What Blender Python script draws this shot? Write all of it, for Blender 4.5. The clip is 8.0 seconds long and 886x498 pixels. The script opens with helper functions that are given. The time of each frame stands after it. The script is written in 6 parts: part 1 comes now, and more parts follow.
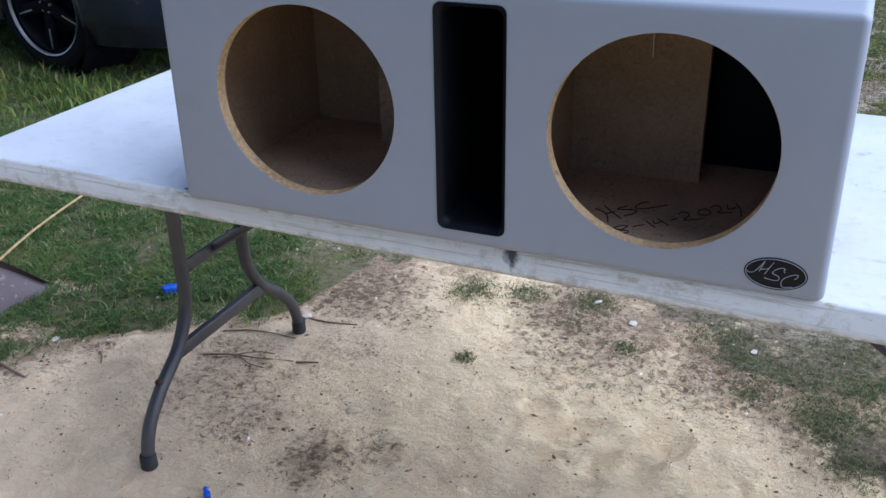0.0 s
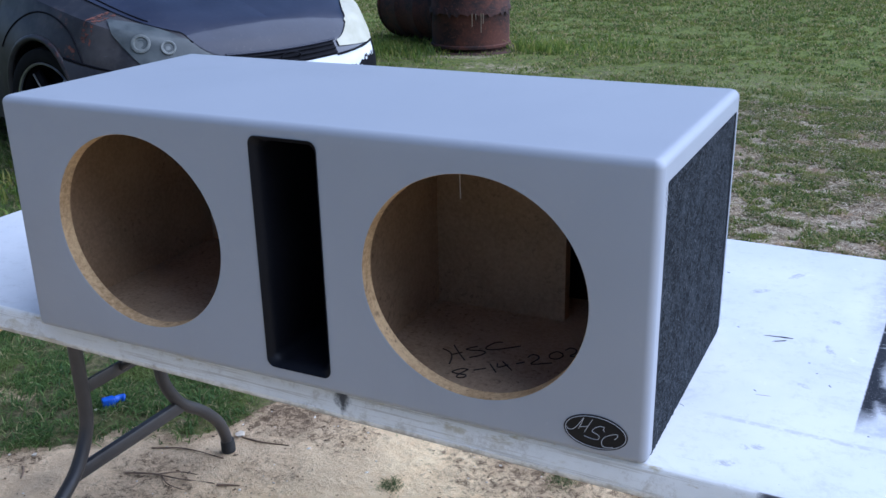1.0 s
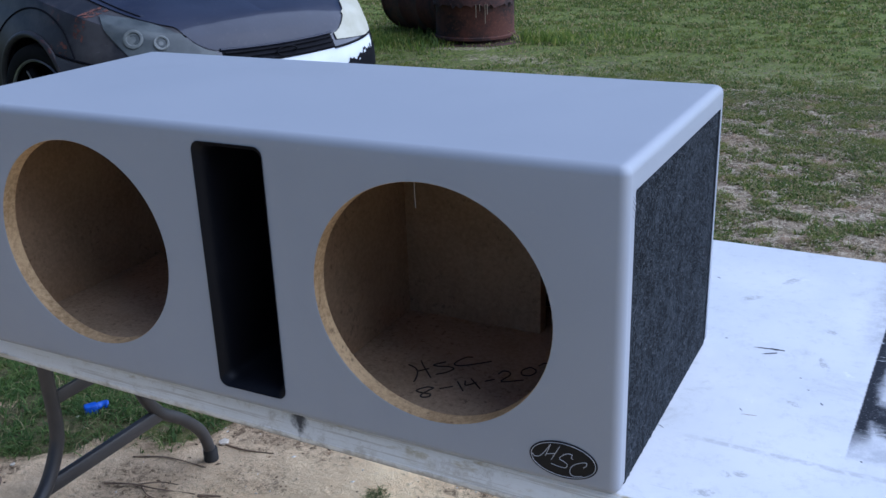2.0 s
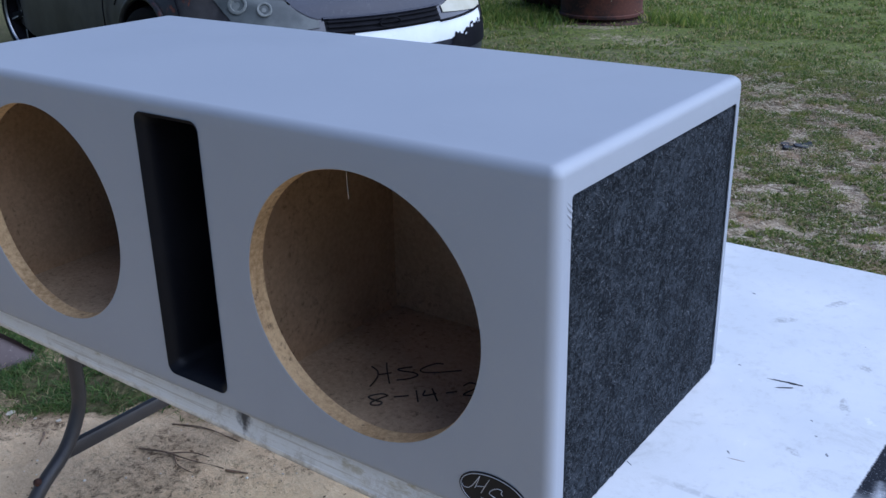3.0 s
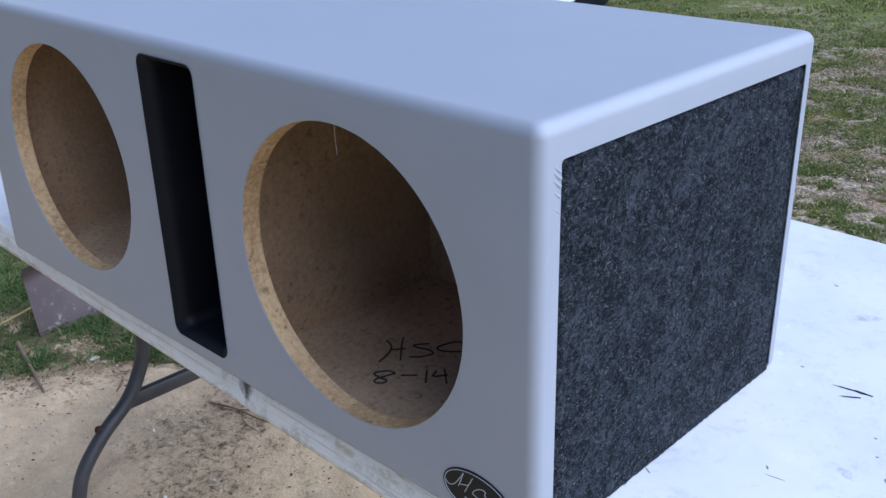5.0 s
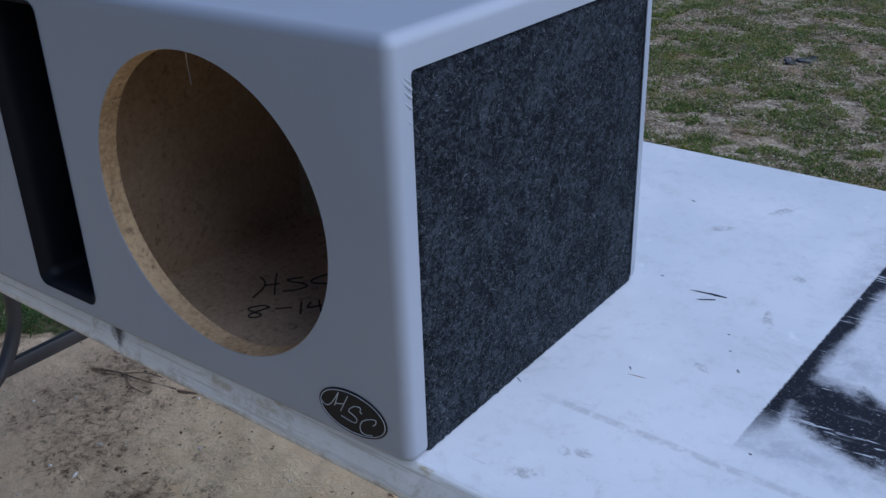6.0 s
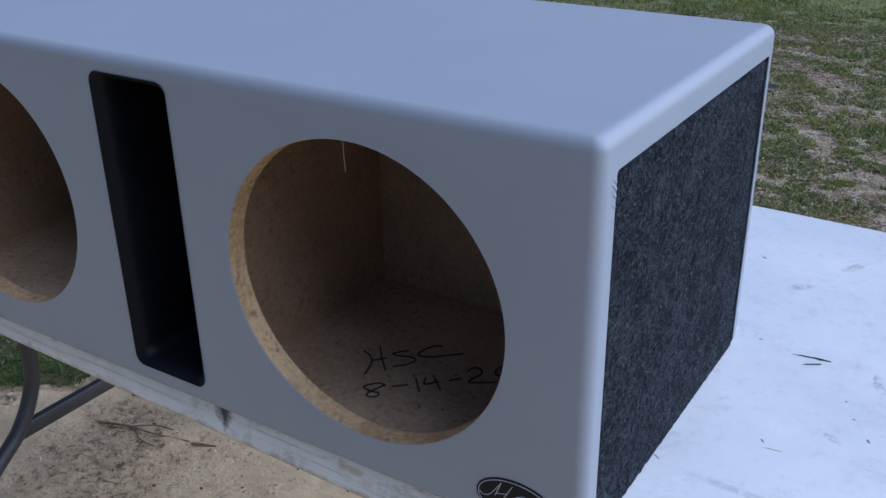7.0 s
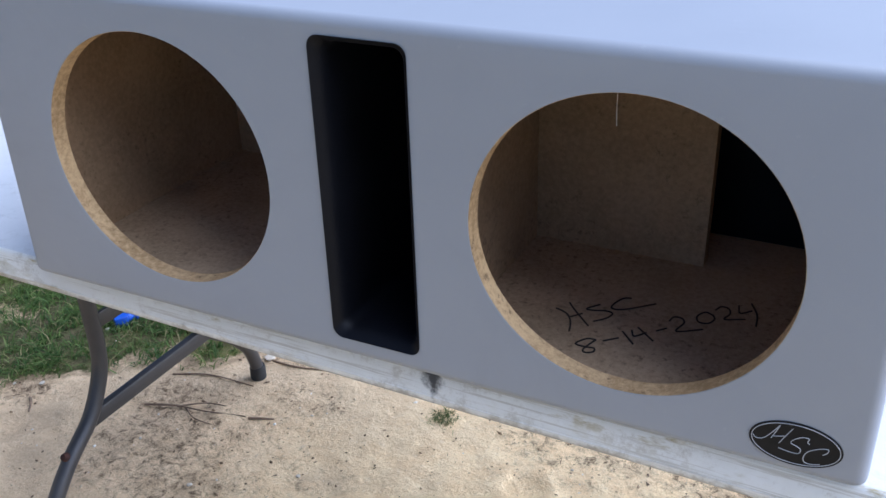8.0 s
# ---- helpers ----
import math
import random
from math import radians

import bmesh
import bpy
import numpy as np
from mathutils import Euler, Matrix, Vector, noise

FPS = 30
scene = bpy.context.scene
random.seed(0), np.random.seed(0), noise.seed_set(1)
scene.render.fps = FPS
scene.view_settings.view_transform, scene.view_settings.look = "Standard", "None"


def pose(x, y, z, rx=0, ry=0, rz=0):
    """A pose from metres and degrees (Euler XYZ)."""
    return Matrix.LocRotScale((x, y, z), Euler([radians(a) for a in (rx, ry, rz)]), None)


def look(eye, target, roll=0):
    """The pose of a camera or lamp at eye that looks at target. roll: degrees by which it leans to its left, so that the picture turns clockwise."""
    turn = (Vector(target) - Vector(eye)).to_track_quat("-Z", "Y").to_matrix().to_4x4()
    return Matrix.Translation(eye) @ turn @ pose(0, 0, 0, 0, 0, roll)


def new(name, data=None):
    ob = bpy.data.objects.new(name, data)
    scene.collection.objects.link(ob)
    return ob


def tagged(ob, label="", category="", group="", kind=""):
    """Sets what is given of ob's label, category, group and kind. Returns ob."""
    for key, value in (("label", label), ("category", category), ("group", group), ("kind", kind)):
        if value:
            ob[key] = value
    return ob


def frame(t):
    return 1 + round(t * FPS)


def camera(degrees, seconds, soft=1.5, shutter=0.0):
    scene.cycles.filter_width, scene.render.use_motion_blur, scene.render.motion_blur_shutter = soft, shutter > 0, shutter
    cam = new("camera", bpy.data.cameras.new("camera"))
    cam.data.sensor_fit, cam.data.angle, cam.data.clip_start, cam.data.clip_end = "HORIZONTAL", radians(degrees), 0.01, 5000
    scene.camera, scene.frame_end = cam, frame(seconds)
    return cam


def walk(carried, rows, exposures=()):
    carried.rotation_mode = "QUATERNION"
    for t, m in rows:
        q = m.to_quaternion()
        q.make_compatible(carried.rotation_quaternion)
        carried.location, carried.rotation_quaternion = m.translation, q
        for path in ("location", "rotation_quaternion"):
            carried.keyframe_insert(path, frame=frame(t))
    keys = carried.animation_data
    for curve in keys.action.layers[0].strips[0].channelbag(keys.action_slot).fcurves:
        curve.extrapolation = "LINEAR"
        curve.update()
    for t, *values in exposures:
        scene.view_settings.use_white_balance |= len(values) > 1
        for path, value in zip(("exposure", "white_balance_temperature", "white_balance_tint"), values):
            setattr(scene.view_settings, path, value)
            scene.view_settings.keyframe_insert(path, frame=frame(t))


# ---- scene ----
cam = camera(49.3, 8.0)
EXPOSURES = [(0.0, 0.64, 5030, 14), (0.5, 0.62, 4960, 14), (1.0, 0.58, 4910, 14), (1.7, 0.37, 4900, 14), (2.8, 0.25, 4890, 14), (3.5, 0.25, 4890, 14), (4.0, 0.70, 5140, 14), (4.5, 0.94, 5160, 14), (5.0, 0.56, 5040, 14), (6.3, -0.3, 4810, 14), (6.5, -0.3, 4800, 14), (7.0, 0.05, 4940, 14), (7.5, 0.38, 4960, 14), (8.0, 0.91, 5200, 14)]
PATH = [
    (0, (0.0285, -1.0711, 1.2550), (-0.7242, 0.5572, 0.3700), -1.30),
    (0.3, (0.0831, -1.0278, 1.2742), (-0.7068, 0.6363, 0.4956), -1.84),
    (0.5, (0.1348, -0.9830, 1.2820), (-0.6947, 0.6808, 0.5440), -1.00),
    (0.8, (0.2150, -0.9143, 1.2768), (-0.6546, 0.7464, 0.5800), -0.80),
    (1, (0.2506, -0.8726, 1.2720), (-0.6326, 0.7800, 0.5740), -1.40),
    (1.5, (0.2695, -0.8202, 1.2670), (-0.6393, 0.8149, 0.5610), -2.00),
    (1.7, (0.2622, -0.8014, 1.2680), (-0.6259, 0.8442, 0.5570), -1.90),
    (2.8, (0.3299, -0.6350, 1.2400), (-0.7358, 0.8860, 0.4990), -2.10),
    (3, (0.3607, -0.5794, 1.2380), (-0.7630, 0.8955, 0.4870), -1.40),
    (3.5, (0.3779, -0.4890, 1.1980), (-0.9440, 0.7958, 0.4230), -2.60),
    (3.7, (0.3550, -0.4821, 1.1892), (-1.0526, 0.7124, 0.4182), -3.42),
    (4, (0.3279, -0.4880, 1.1930), (-1.1434, 0.6118, 0.4010), -3.90),
    (4.5, (0.3347, -0.4769, 1.1930), (-1.1141, 0.6494, 0.3960), -2.80),
    (5, (0.3889, -0.4358, 1.1980), (-0.9239, 0.8402, 0.3930), -1.70),
    (5.2, (0.4075, -0.4144, 1.1930), (-0.8422, 0.9039, 0.3550), -1.50),
    (6.3, (0.4202, -0.4531, 1.1720), (-0.6852, 0.9560, 0.2820), -2.50),
    (6.5, (0.3874, -0.4618, 1.1860), (-0.7071, 0.9546, 0.2940), -2.60),
    (7, (0.2555, -0.5195, 1.2240), (-0.7596, 0.9745, 0.3660), -1.10),
    (7.2, (0.1983, -0.5570, 1.2338), (-0.7839, 0.9605, 0.3788), -0.66),
    (7.5, (0.1087, -0.6284, 1.2350), (-0.8106, 0.9245, 0.3740), -0.40),
    (8, (0.0072, -0.6564, 1.2260), (-0.8340, 0.8960, 0.2860), -2.00),
]
walk(cam, [(t, look(eye, target, roll)) for t, eye, target, roll in PATH], exposures=EXPOSURES)

# ---- world, sun, exposure ----
world = bpy.data.worlds.new("sky")
scene.world = world
world.use_nodes = True
wnt = world.node_tree
sky = wnt.nodes.new("ShaderNodeTexSky")
sky.sky_type = "NISHITA"
sky.sun_disc = False
SUN_ELEV, SUN_TURN = 44.0, 66.0          # degrees; turn counted clockwise from +y towards +x
sky.sun_elevation, sky.sun_rotation = radians(SUN_ELEV), radians(SUN_TURN)
sky.air_density, sky.dust_density, sky.ozone_density = 1.0, 1.5, 1.0
wnt.links.new(sky.outputs["Color"], wnt.nodes["Background"].inputs["Color"])
wnt.nodes["Background"].inputs["Strength"].default_value = 0.066
sun_data = bpy.data.lights.new("sun", "SUN")
sun_data.energy, sun_data.angle, sun_data.color = 3.6, radians(95), (1.0, 0.985, 0.96)
sun = new("sun", sun_data)
sd = Vector((math.sin(radians(SUN_TURN)) * math.cos(radians(SUN_ELEV)), math.cos(radians(SUN_TURN)) * math.cos(radians(SUN_ELEV)), math.sin(radians(SUN_ELEV))))
sun.matrix_world = look(sd * 30, (0, 0, 0))


# ---- materials ----
class Nodes:
    """Small helper round a material's node tree."""

    def __init__(self, name):
        self.mat = bpy.data.materials.new(name)
        self.mat.use_nodes = True
        self.t = self.mat.node_tree
        self.bsdf = self.t.nodes["Principled BSDF"]
        self.coord = self.t.nodes.new("ShaderNodeTexCoord").outputs["Object"]

    def put(self, socket, value):
        if isinstance(value, bpy.types.NodeSocket):
            self.t.links.new(value, socket)
        elif isinstance(value, (tuple, list)):
            socket.default_value = (*value, 1.0) if len(value) == 3 and len(socket.default_value) == 4 else value
        else:
            socket.default_value = value

    def scaled(self, sx, sy, sz, vec=None):
        m = self.t.nodes.new("ShaderNodeMapping")
        self.put(m.inputs["Vector"], vec or self.coord)
        m.inputs["Scale"].default_value = (sx, sy, sz)
        return m.outputs["Vector"]

    def noise(self, scale, detail=4.0, rough=0.55, vec=None, warp=0.0):
        n = self.t.nodes.new("ShaderNodeTexNoise")
        self.put(n.inputs["Vector"], vec or self.coord)
        n.inputs["Scale"].default_value, n.inputs["Detail"].default_value = scale, detail
        n.inputs["Roughness"].default_value, n.inputs["Distortion"].default_value = rough, warp
        return n.outputs["Fac"]

    def voronoi(self, scale, vec=None, feature="F1"):
        n = self.t.nodes.new("ShaderNodeTexVoronoi")
        n.feature = feature
        self.put(n.inputs["Vector"], vec or self.coord)
        n.inputs["Scale"].default_value = scale
        return n.outputs["Distance"]

    def band(self, value, lo, hi):
        """0 below lo, 1 above hi, smooth between."""
        n = self.t.nodes.new("ShaderNodeMapRange")
        n.interpolation_type = "SMOOTHSTEP"
        self.put(n.inputs["Value"], value)
        n.inputs["From Min"].default_value, n.inputs["From Max"].default_value = lo, hi
        if lo > hi:
            n.inputs["From Min"].default_value, n.inputs["From Max"].default_value = hi, lo
            n.inputs["To Min"].default_value, n.inputs["To Max"].default_value = 1.0, 0.0
        return n.outputs["Result"]

    def math(self, op, a, b=0.0):
        n = self.t.nodes.new("ShaderNodeMath")
        n.operation = op
        self.put(n.inputs[0], a)
        self.put(n.inputs[1], b)
        return n.outputs[0]

    def mix(self, fac, a, b):
        n = self.t.nodes.new("ShaderNodeMix")
        n.data_type = "RGBA"
        self.put(n.inputs["Factor"], fac)
        self.put(n.inputs[6], a)
        self.put(n.inputs[7], b)
        return n.outputs[2]

    def axis(self, which, vec=None):
        n = self.t.nodes.new("ShaderNodeSeparateXYZ")
        self.put(n.inputs[0], vec or self.coord)
        return n.outputs[which]

    def attr(self, name):
        n = self.t.nodes.new("ShaderNodeAttribute")
        n.attribute_name = name
        return n.outputs["Fac"]

    def island(self):
        return self.t.nodes.new("ShaderNodeNewGeometry").outputs["Random Per Island"]

    def bump(self, height, strength=0.3, distance=0.002, after=None):
        n = self.t.nodes.new("ShaderNodeBump")
        n.inputs["Strength"].default_value, n.inputs["Distance"].default_value = strength, distance
        self.put(n.inputs["Height"], height)
        if after:
            self.put(n.inputs["Normal"], after)
        return n.outputs["Normal"]

    def done(self, color, rough=0.6, metal=0.0, normal=None, **more):
        self.put(self.bsdf.inputs["Base Color"], color)
        self.put(self.bsdf.inputs["Roughness"], rough)
        self.put(self.bsdf.inputs["Metallic"], metal)
        if normal:
            self.put(self.bsdf.inputs["Normal"], normal)
        for key, value in more.items():
            self.put(self.bsdf.inputs[key.replace("_", " ")], value)
        return self.mat


def plain(name, a, b, scale=20.0, rough=0.6, metal=0.0, relief=0.15, fine=200.0, distance=0.001, **more):
    """Two tones of one colour in large and fine noise, with a little relief."""
    n = Nodes(name)
    big, small = n.noise(scale), n.noise(fine, 3)
    mask = n.math("ADD", n.math("MULTIPLY", n.band(big, 0.35, 0.65), 0.7), n.math("MULTIPLY", small, 0.3))
    r = n.math("ADD", rough - 0.06, n.math("MULTIPLY", big, 0.12))
    return n.done(n.mix(mask, a, b), r, metal, n.bump(small, relief, distance), **more)


def vinyl_material():
    n = Nodes("grey_vinyl")
    grain = n.voronoi(900)
    soft = n.noise(7, 5)
    dust = n.band(n.noise(60, 5, 0.7), 0.62, 0.8)
    col = n.mix(soft, (0.277, 0.292, 0.324), (0.312, 0.326, 0.357))
    col = n.mix(n.math("MULTIPLY", dust, 0.32), col, (0.42, 0.42, 0.43))
    col = n.mix(n.math("MULTIPLY", n.band(n.noise(3.2, 7, 0.75, None, 0.8), 0.50, 0.70), 0.16), col, (0.22, 0.225, 0.24))
    nm = n.bump(grain, 0.12, 0.0004)
    nm = n.bump(soft, 0.10, 0.004, nm)
    return n.done(col, n.math("ADD", 0.42, n.math("MULTIPLY", soft, 0.12)), 0.0, nm, Specular_IOR_Level=0.45)


def mdf_material(name, a, b, speck):
    n = Nodes(name)
    fib = n.noise(170, 6, 0.75)
    blot = n.noise(9, 4)
    dots = n.band(n.noise(120, 6, 0.75), 0.53, 0.66)
    area = n.band(n.noise(6.0, 3), 0.36, 0.58)
    col = n.mix(n.band(n.math("ADD", n.math("MULTIPLY", fib, 0.6), n.math("MULTIPLY", blot, 0.4)), 0.36, 0.64), a, b)
    col = n.mix(n.math("MULTIPLY", n.math("MULTIPLY", dots, area), speck), col, (0.05, 0.028, 0.015))
    return n.done(col, 0.8, 0.0, n.bump(fib, 0.35, 0.0006))


def carpet_material():
    """Needled felt: dark ground, grey flecks and loose pale fibres in all directions."""
    n = Nodes("charcoal_carpet")
    fleck = n.noise(125, 6, 0.72, n.scaled(1, 1.0, 1.25), 1.2)
    hair1 = n.noise(235, 4, 0.68, n.scaled(1, 0.55, 1.3), 2.2)
    hair2 = n.noise(235, 4, 0.68, n.scaled(1, 1.3, 0.55, n.scaled(1.03, 1.03, 1.03)), 2.2)
    patch, fine = n.noise(26, 4, 0.6), n.noise(800, 2)
    lift = n.math("ADD", fleck, n.math("MULTIPLY", n.math("SUBTRACT", patch, 0.5), 0.30))
    col = n.mix(n.band(lift, 0.40, 0.68), (0.0045, 0.0058, 0.0078), (0.043, 0.050, 0.060))
    hair = n.math("MAXIMUM", n.band(hair1, 0.605, 0.655), n.band(hair2, 0.61, 0.66))
    col = n.mix(n.math("MULTIPLY", hair, 0.62), col, (0.20, 0.21, 0.23))
    col = n.mix(n.math("MULTIPLY", n.band(n.noise(210, 4, 0.7), 0.56, 0.68), 0.6), col, (0.010, 0.011, 0.013))
    h = n.math("ADD", fleck, n.math("ADD", n.math("MULTIPLY", hair, 0.25), n.math("MULTIPLY", fine, 0.35)))
    return n.done(col, 0.95, 0.0, n.bump(h, 0.8, 0.0025), Specular_IOR_Level=0.12)


SMEARS = ((0.036, 0.563, 0.016, 0.008, 40), (0.079, 0.652, 0.024, 0.007, 60), (0.157, 0.489, 0.011, 0.006, -20), (0.160, 0.388, 0.005, 0.019, 20), (0.118, 0.106, 0.009, 0.006, 15), (0.104, 0.099, 0.007, 0.005, -30), (0.092, 0.058, 0.011, 0.007, 10), (0.143, 0.274, 0.010, 0.006, -30))


def table_material():
    """White blow-moulded plastic with dirt, scratches and black overspray at one end."""
    n = Nodes("white_table_plastic")
    x, y, z = n.axis(0), n.axis(1), n.axis(2)
    blot = n.noise(5, 5, 0.6)
    fine = n.noise(420, 2)
    col = n.mix(n.band(blot, 0.3, 0.7), (0.515, 0.525, 0.54), (0.595, 0.595, 0.605))
    # grey rubbed dirt and fine scratches on the top
    dirt = n.band(n.noise(13, 7, 0.8, None, 0.6), 0.53, 0.74)
    col = n.mix(n.math("MULTIPLY", dirt, 0.48), col, (0.34, 0.34, 0.335))
    film = n.band(n.noise(55, 7, 0.8), 0.50, 0.72)
    col = n.mix(n.math("MULTIPLY", film, 0.42), col, (0.36, 0.355, 0.345))
    col = n.mix(n.math("MULTIPLY", n.band(n.noise(34, 5, 0.7), 0.64, 0.74), 0.5), col, (0.70, 0.70, 0.70))
    dots = n.math("MULTIPLY", n.band(n.noise(260, 2, 0.5), 0.76, 0.80), 0.7)
    col = n.mix(dots, col, (0.12, 0.12, 0.13))
    scr = n.band(n.noise(30, 3, 0.6, n.scaled(1.0, 9.0, 1.0), 0.8), 0.70, 0.75)
    col = n.mix(n.math("MULTIPLY", scr, 0.35), col, (0.30, 0.30, 0.30))
    wob = n.math("MULTIPLY", n.math("SUBTRACT", n.noise(9, 3), 0.5), 0.014)
    # grey smears, each a ragged oval
    rag = n.math("MULTIPLY", n.math("SUBTRACT", n.noise(95, 5, 0.8), 0.5), 3.6)
    for cx, cy, rx, ry, turn in SMEARS:
        ux, uy = n.math("SUBTRACT", x, cx), n.math("SUBTRACT", y, cy)
        ca, sa = math.cos(radians(turn)), math.sin(radians(turn))
        p = n.math("DIVIDE", n.math("ADD", n.math("MULTIPLY", ux, ca), n.math("MULTIPLY", uy, sa)), rx)
        q = n.math("DIVIDE", n.math("SUBTRACT", n.math("MULTIPLY", uy, ca), n.math("MULTIPLY", ux, sa)), ry)
        far = n.math("ADD", n.math("ADD", n.math("MULTIPLY", p, p), n.math("MULTIPLY", q, q)), rag)
        col = n.mix(n.math("MULTIPLY", n.math("MULTIPLY", n.band(far, 1.3, 0.4), n.band(n.noise(90, 5, 0.8), 0.40, 0.60)), 0.62), col, (0.23, 0.225, 0.22))
    # a worn line along the tabletop where sheets were laid
    line = n.math("MULTIPLY", n.band(n.math("ABSOLUTE", n.math("SUBTRACT", n.math("ADD", y, n.math("MULTIPLY", wob, 0.35)), 0.155)), 0.0060, 0.002), n.band(x, 0.02, 0.09))
    col = n.mix(n.math("MULTIPLY", n.math("MULTIPLY", line, n.band(n.noise(70, 5, 0.75), 0.34, 0.58)), 0.50), col, (0.30, 0.30, 0.31))
    # overspray: a masked straight edge, black beside it, fading with white mist
    mist = n.math("SUBTRACT", n.noise(16, 6, 0.7, None, 0.6), 0.5)
    soft = n.math("SUBTRACT", n.noise(60, 6, 0.75), 0.5)
    ragged_x = n.math("ADD", x, n.math("MULTIPLY", n.math("SUBTRACT", n.noise(300, 4, 0.7), 0.5), 0.004))
    ragged_x = n.math("SUBTRACT", ragged_x, n.math("MULTIPLY", n.math("SUBTRACT", y, 0.187), 0.025))
    edge = n.math("MULTIPLY", n.band(ragged_x, 0.2080, 0.2105), n.band(n.math("ADD", y, n.math("MULTIPLY", soft, 0.04)), 0.170, 0.200))
    inside = n.math("ADD", n.math("SUBTRACT", ragged_x, 0.209), n.math("ADD", n.math("MULTIPLY", mist, 0.022), n.math("MULTIPLY", soft, 0.016)))
    beside = n.math("MULTIPLY", n.band(inside, 0.024, 0.010), n.band(n.math("ADD", y, n.math("MULTIPLY", mist, 0.05)), 0.195, 0.255))
    dx, dy = n.math("DIVIDE", n.math("SUBTRACT", x, 0.282), 0.078), n.math("DIVIDE", n.math("SUBTRACT", n.math("ADD", y, n.math("MULTIPLY", n.math("SUBTRACT", x, 0.25), 0.35)), 0.278), 0.044)
    r2 = n.math("ADD", n.math("ADD", n.math("MULTIPLY", dx, dx), n.math("MULTIPLY", dy, dy)), n.math("ADD", n.math("MULTIPLY", mist, 2.2), n.math("MULTIPLY", soft, 1.6)))
    dark = n.math("MAXIMUM", beside, n.math("MAXIMUM", n.band(r2, 1.5, 0.45), n.math("MULTIPLY", n.band(mist, 0.0, 0.12), n.band(x, 0.29, 0.36))))
    speck = n.band(n.noise(260, 5, 0.85), 0.585, 0.65)
    swipe = n.band(n.noise(22, 4, 0.7, n.scaled(0.35, 2.5, 1.0)), 0.60, 0.68)
    scar = n.band(n.noise(40, 4, 0.7, n.scaled(0.25, 1.6, 1.0), 1.6), 0.625, 0.65)
    scar = n.math("MAXIMUM", scar, n.band(n.noise(85, 4, 0.75, n.scaled(1.5, 0.5, 1.0), 1.8), 0.66, 0.69))
    clear = n.math("SUBTRACT", 1.0, n.math("MAXIMUM", n.math("MULTIPLY", speck, 0.35), n.math("MAXIMUM", n.math("MULTIPLY", swipe, 0.22), n.math("MULTIPLY", scar, 0.85))))
    haze = n.math("MULTIPLY", n.math("MULTIPLY", n.band(n.math("ADD", x, n.math("MULTIPLY", mist, 0.03)), 0.178, 0.214), n.band(y, 0.40, 0.52)), n.band(ragged_x, 0.2105, 0.2080))
    col = n.mix(n.math("MULTIPLY", haze, n.math("ADD", 0.12, n.math("MULTIPLY", n.band(soft, -0.15, 0.15), 0.35))), col, (0.16, 0.16, 0.19))
    col = n.mix(n.math("MULTIPLY", edge, n.math("ADD", 0.16, n.math("MULTIPLY", n.band(n.math("ADD", mist, n.math("MULTIPLY", soft, 0.5)), -0.1, 0.15), 0.36))), col, (0.20, 0.21, 0.25))
    sprayed = n.math("MULTIPLY", n.math("MULTIPLY", edge, dark), clear)
    col = n.mix(sprayed, col, (0.008, 0.009, 0.014))
    # rim: yellow-brown grime streaks, a darker lower edge and two black touches
    rim = n.band(y, 0.0205, 0.0185)
    # skylight on the front rim painted in as a paler base than the top
    col = n.mix(rim, col, n.mix(n.noise(30, 5, 0.7), (0.66, 0.645, 0.60), (0.79, 0.785, 0.76)))
    st = n.math("MAXIMUM", n.band(n.noise(26, 7, 0.8), 0.51, 0.68), n.math("MULTIPLY", n.band(n.noise(40, 5, 0.75, n.scaled(0.10, 1.0, 5.0)), 0.53, 0.62), 0.9))
    col = n.mix(n.math("MULTIPLY", n.math("MULTIPLY", rim, st), 0.48), col, (0.29, 0.235, 0.15))
    foot = n.band(n.math("ADD", z, n.math("MULTIPLY", n.math("SUBTRACT", n.noise(40, 5, 0.7), 0.5), 0.03)), 0.652, 0.644)
    col = n.mix(n.math("MULTIPLY", n.math("MULTIPLY", rim, foot), 0.55), col, (0.22, 0.18, 0.12))
    yel = n.math("MULTIPLY", rim, n.band(n.noise(16, 5, 0.7, n.scaled(1.0, 1.0, 3.0)), 0.53, 0.68))
    yel = n.math("MULTIPLY", yel, n.math("ADD", 0.35, n.math("MULTIPLY", n.band(z, 0.662, 0.676), 0.65)))
    col = n.mix(n.math("MULTIPLY", yel, 0.9), col, (0.34, 0.27, 0.10))
    for cx, half in ((-0.372, 0.008), (0.150, 0.014)):
        d = n.math("ADD", n.math("ABSOLUTE", n.math("SUBTRACT", n.math("ADD", x, n.math("MULTIPLY", wob, 0.8)), cx)), n.math("MULTIPLY", n.band(z, 0.672, 0.648), 0.012))
        col = n.mix(n.math("MULTIPLY", n.math("MULTIPLY", n.band(n.math("ADD", d, n.math("MULTIPLY", n.math("SUBTRACT", n.noise(75, 4, 0.7), 0.5), 0.03)), half + 0.008, half - 0.006), rim), 0.95), col, (0.02, 0.02, 0.024))
    return n.done(col, n.math("ADD", 0.42, n.math("MULTIPLY", blot, 0.2)), 0.0, n.bump(fine, 0.12, 0.0006), Specular_IOR_Level=n.math("SUBTRACT", 0.5, n.math("MULTIPLY", sprayed, 0.38)))


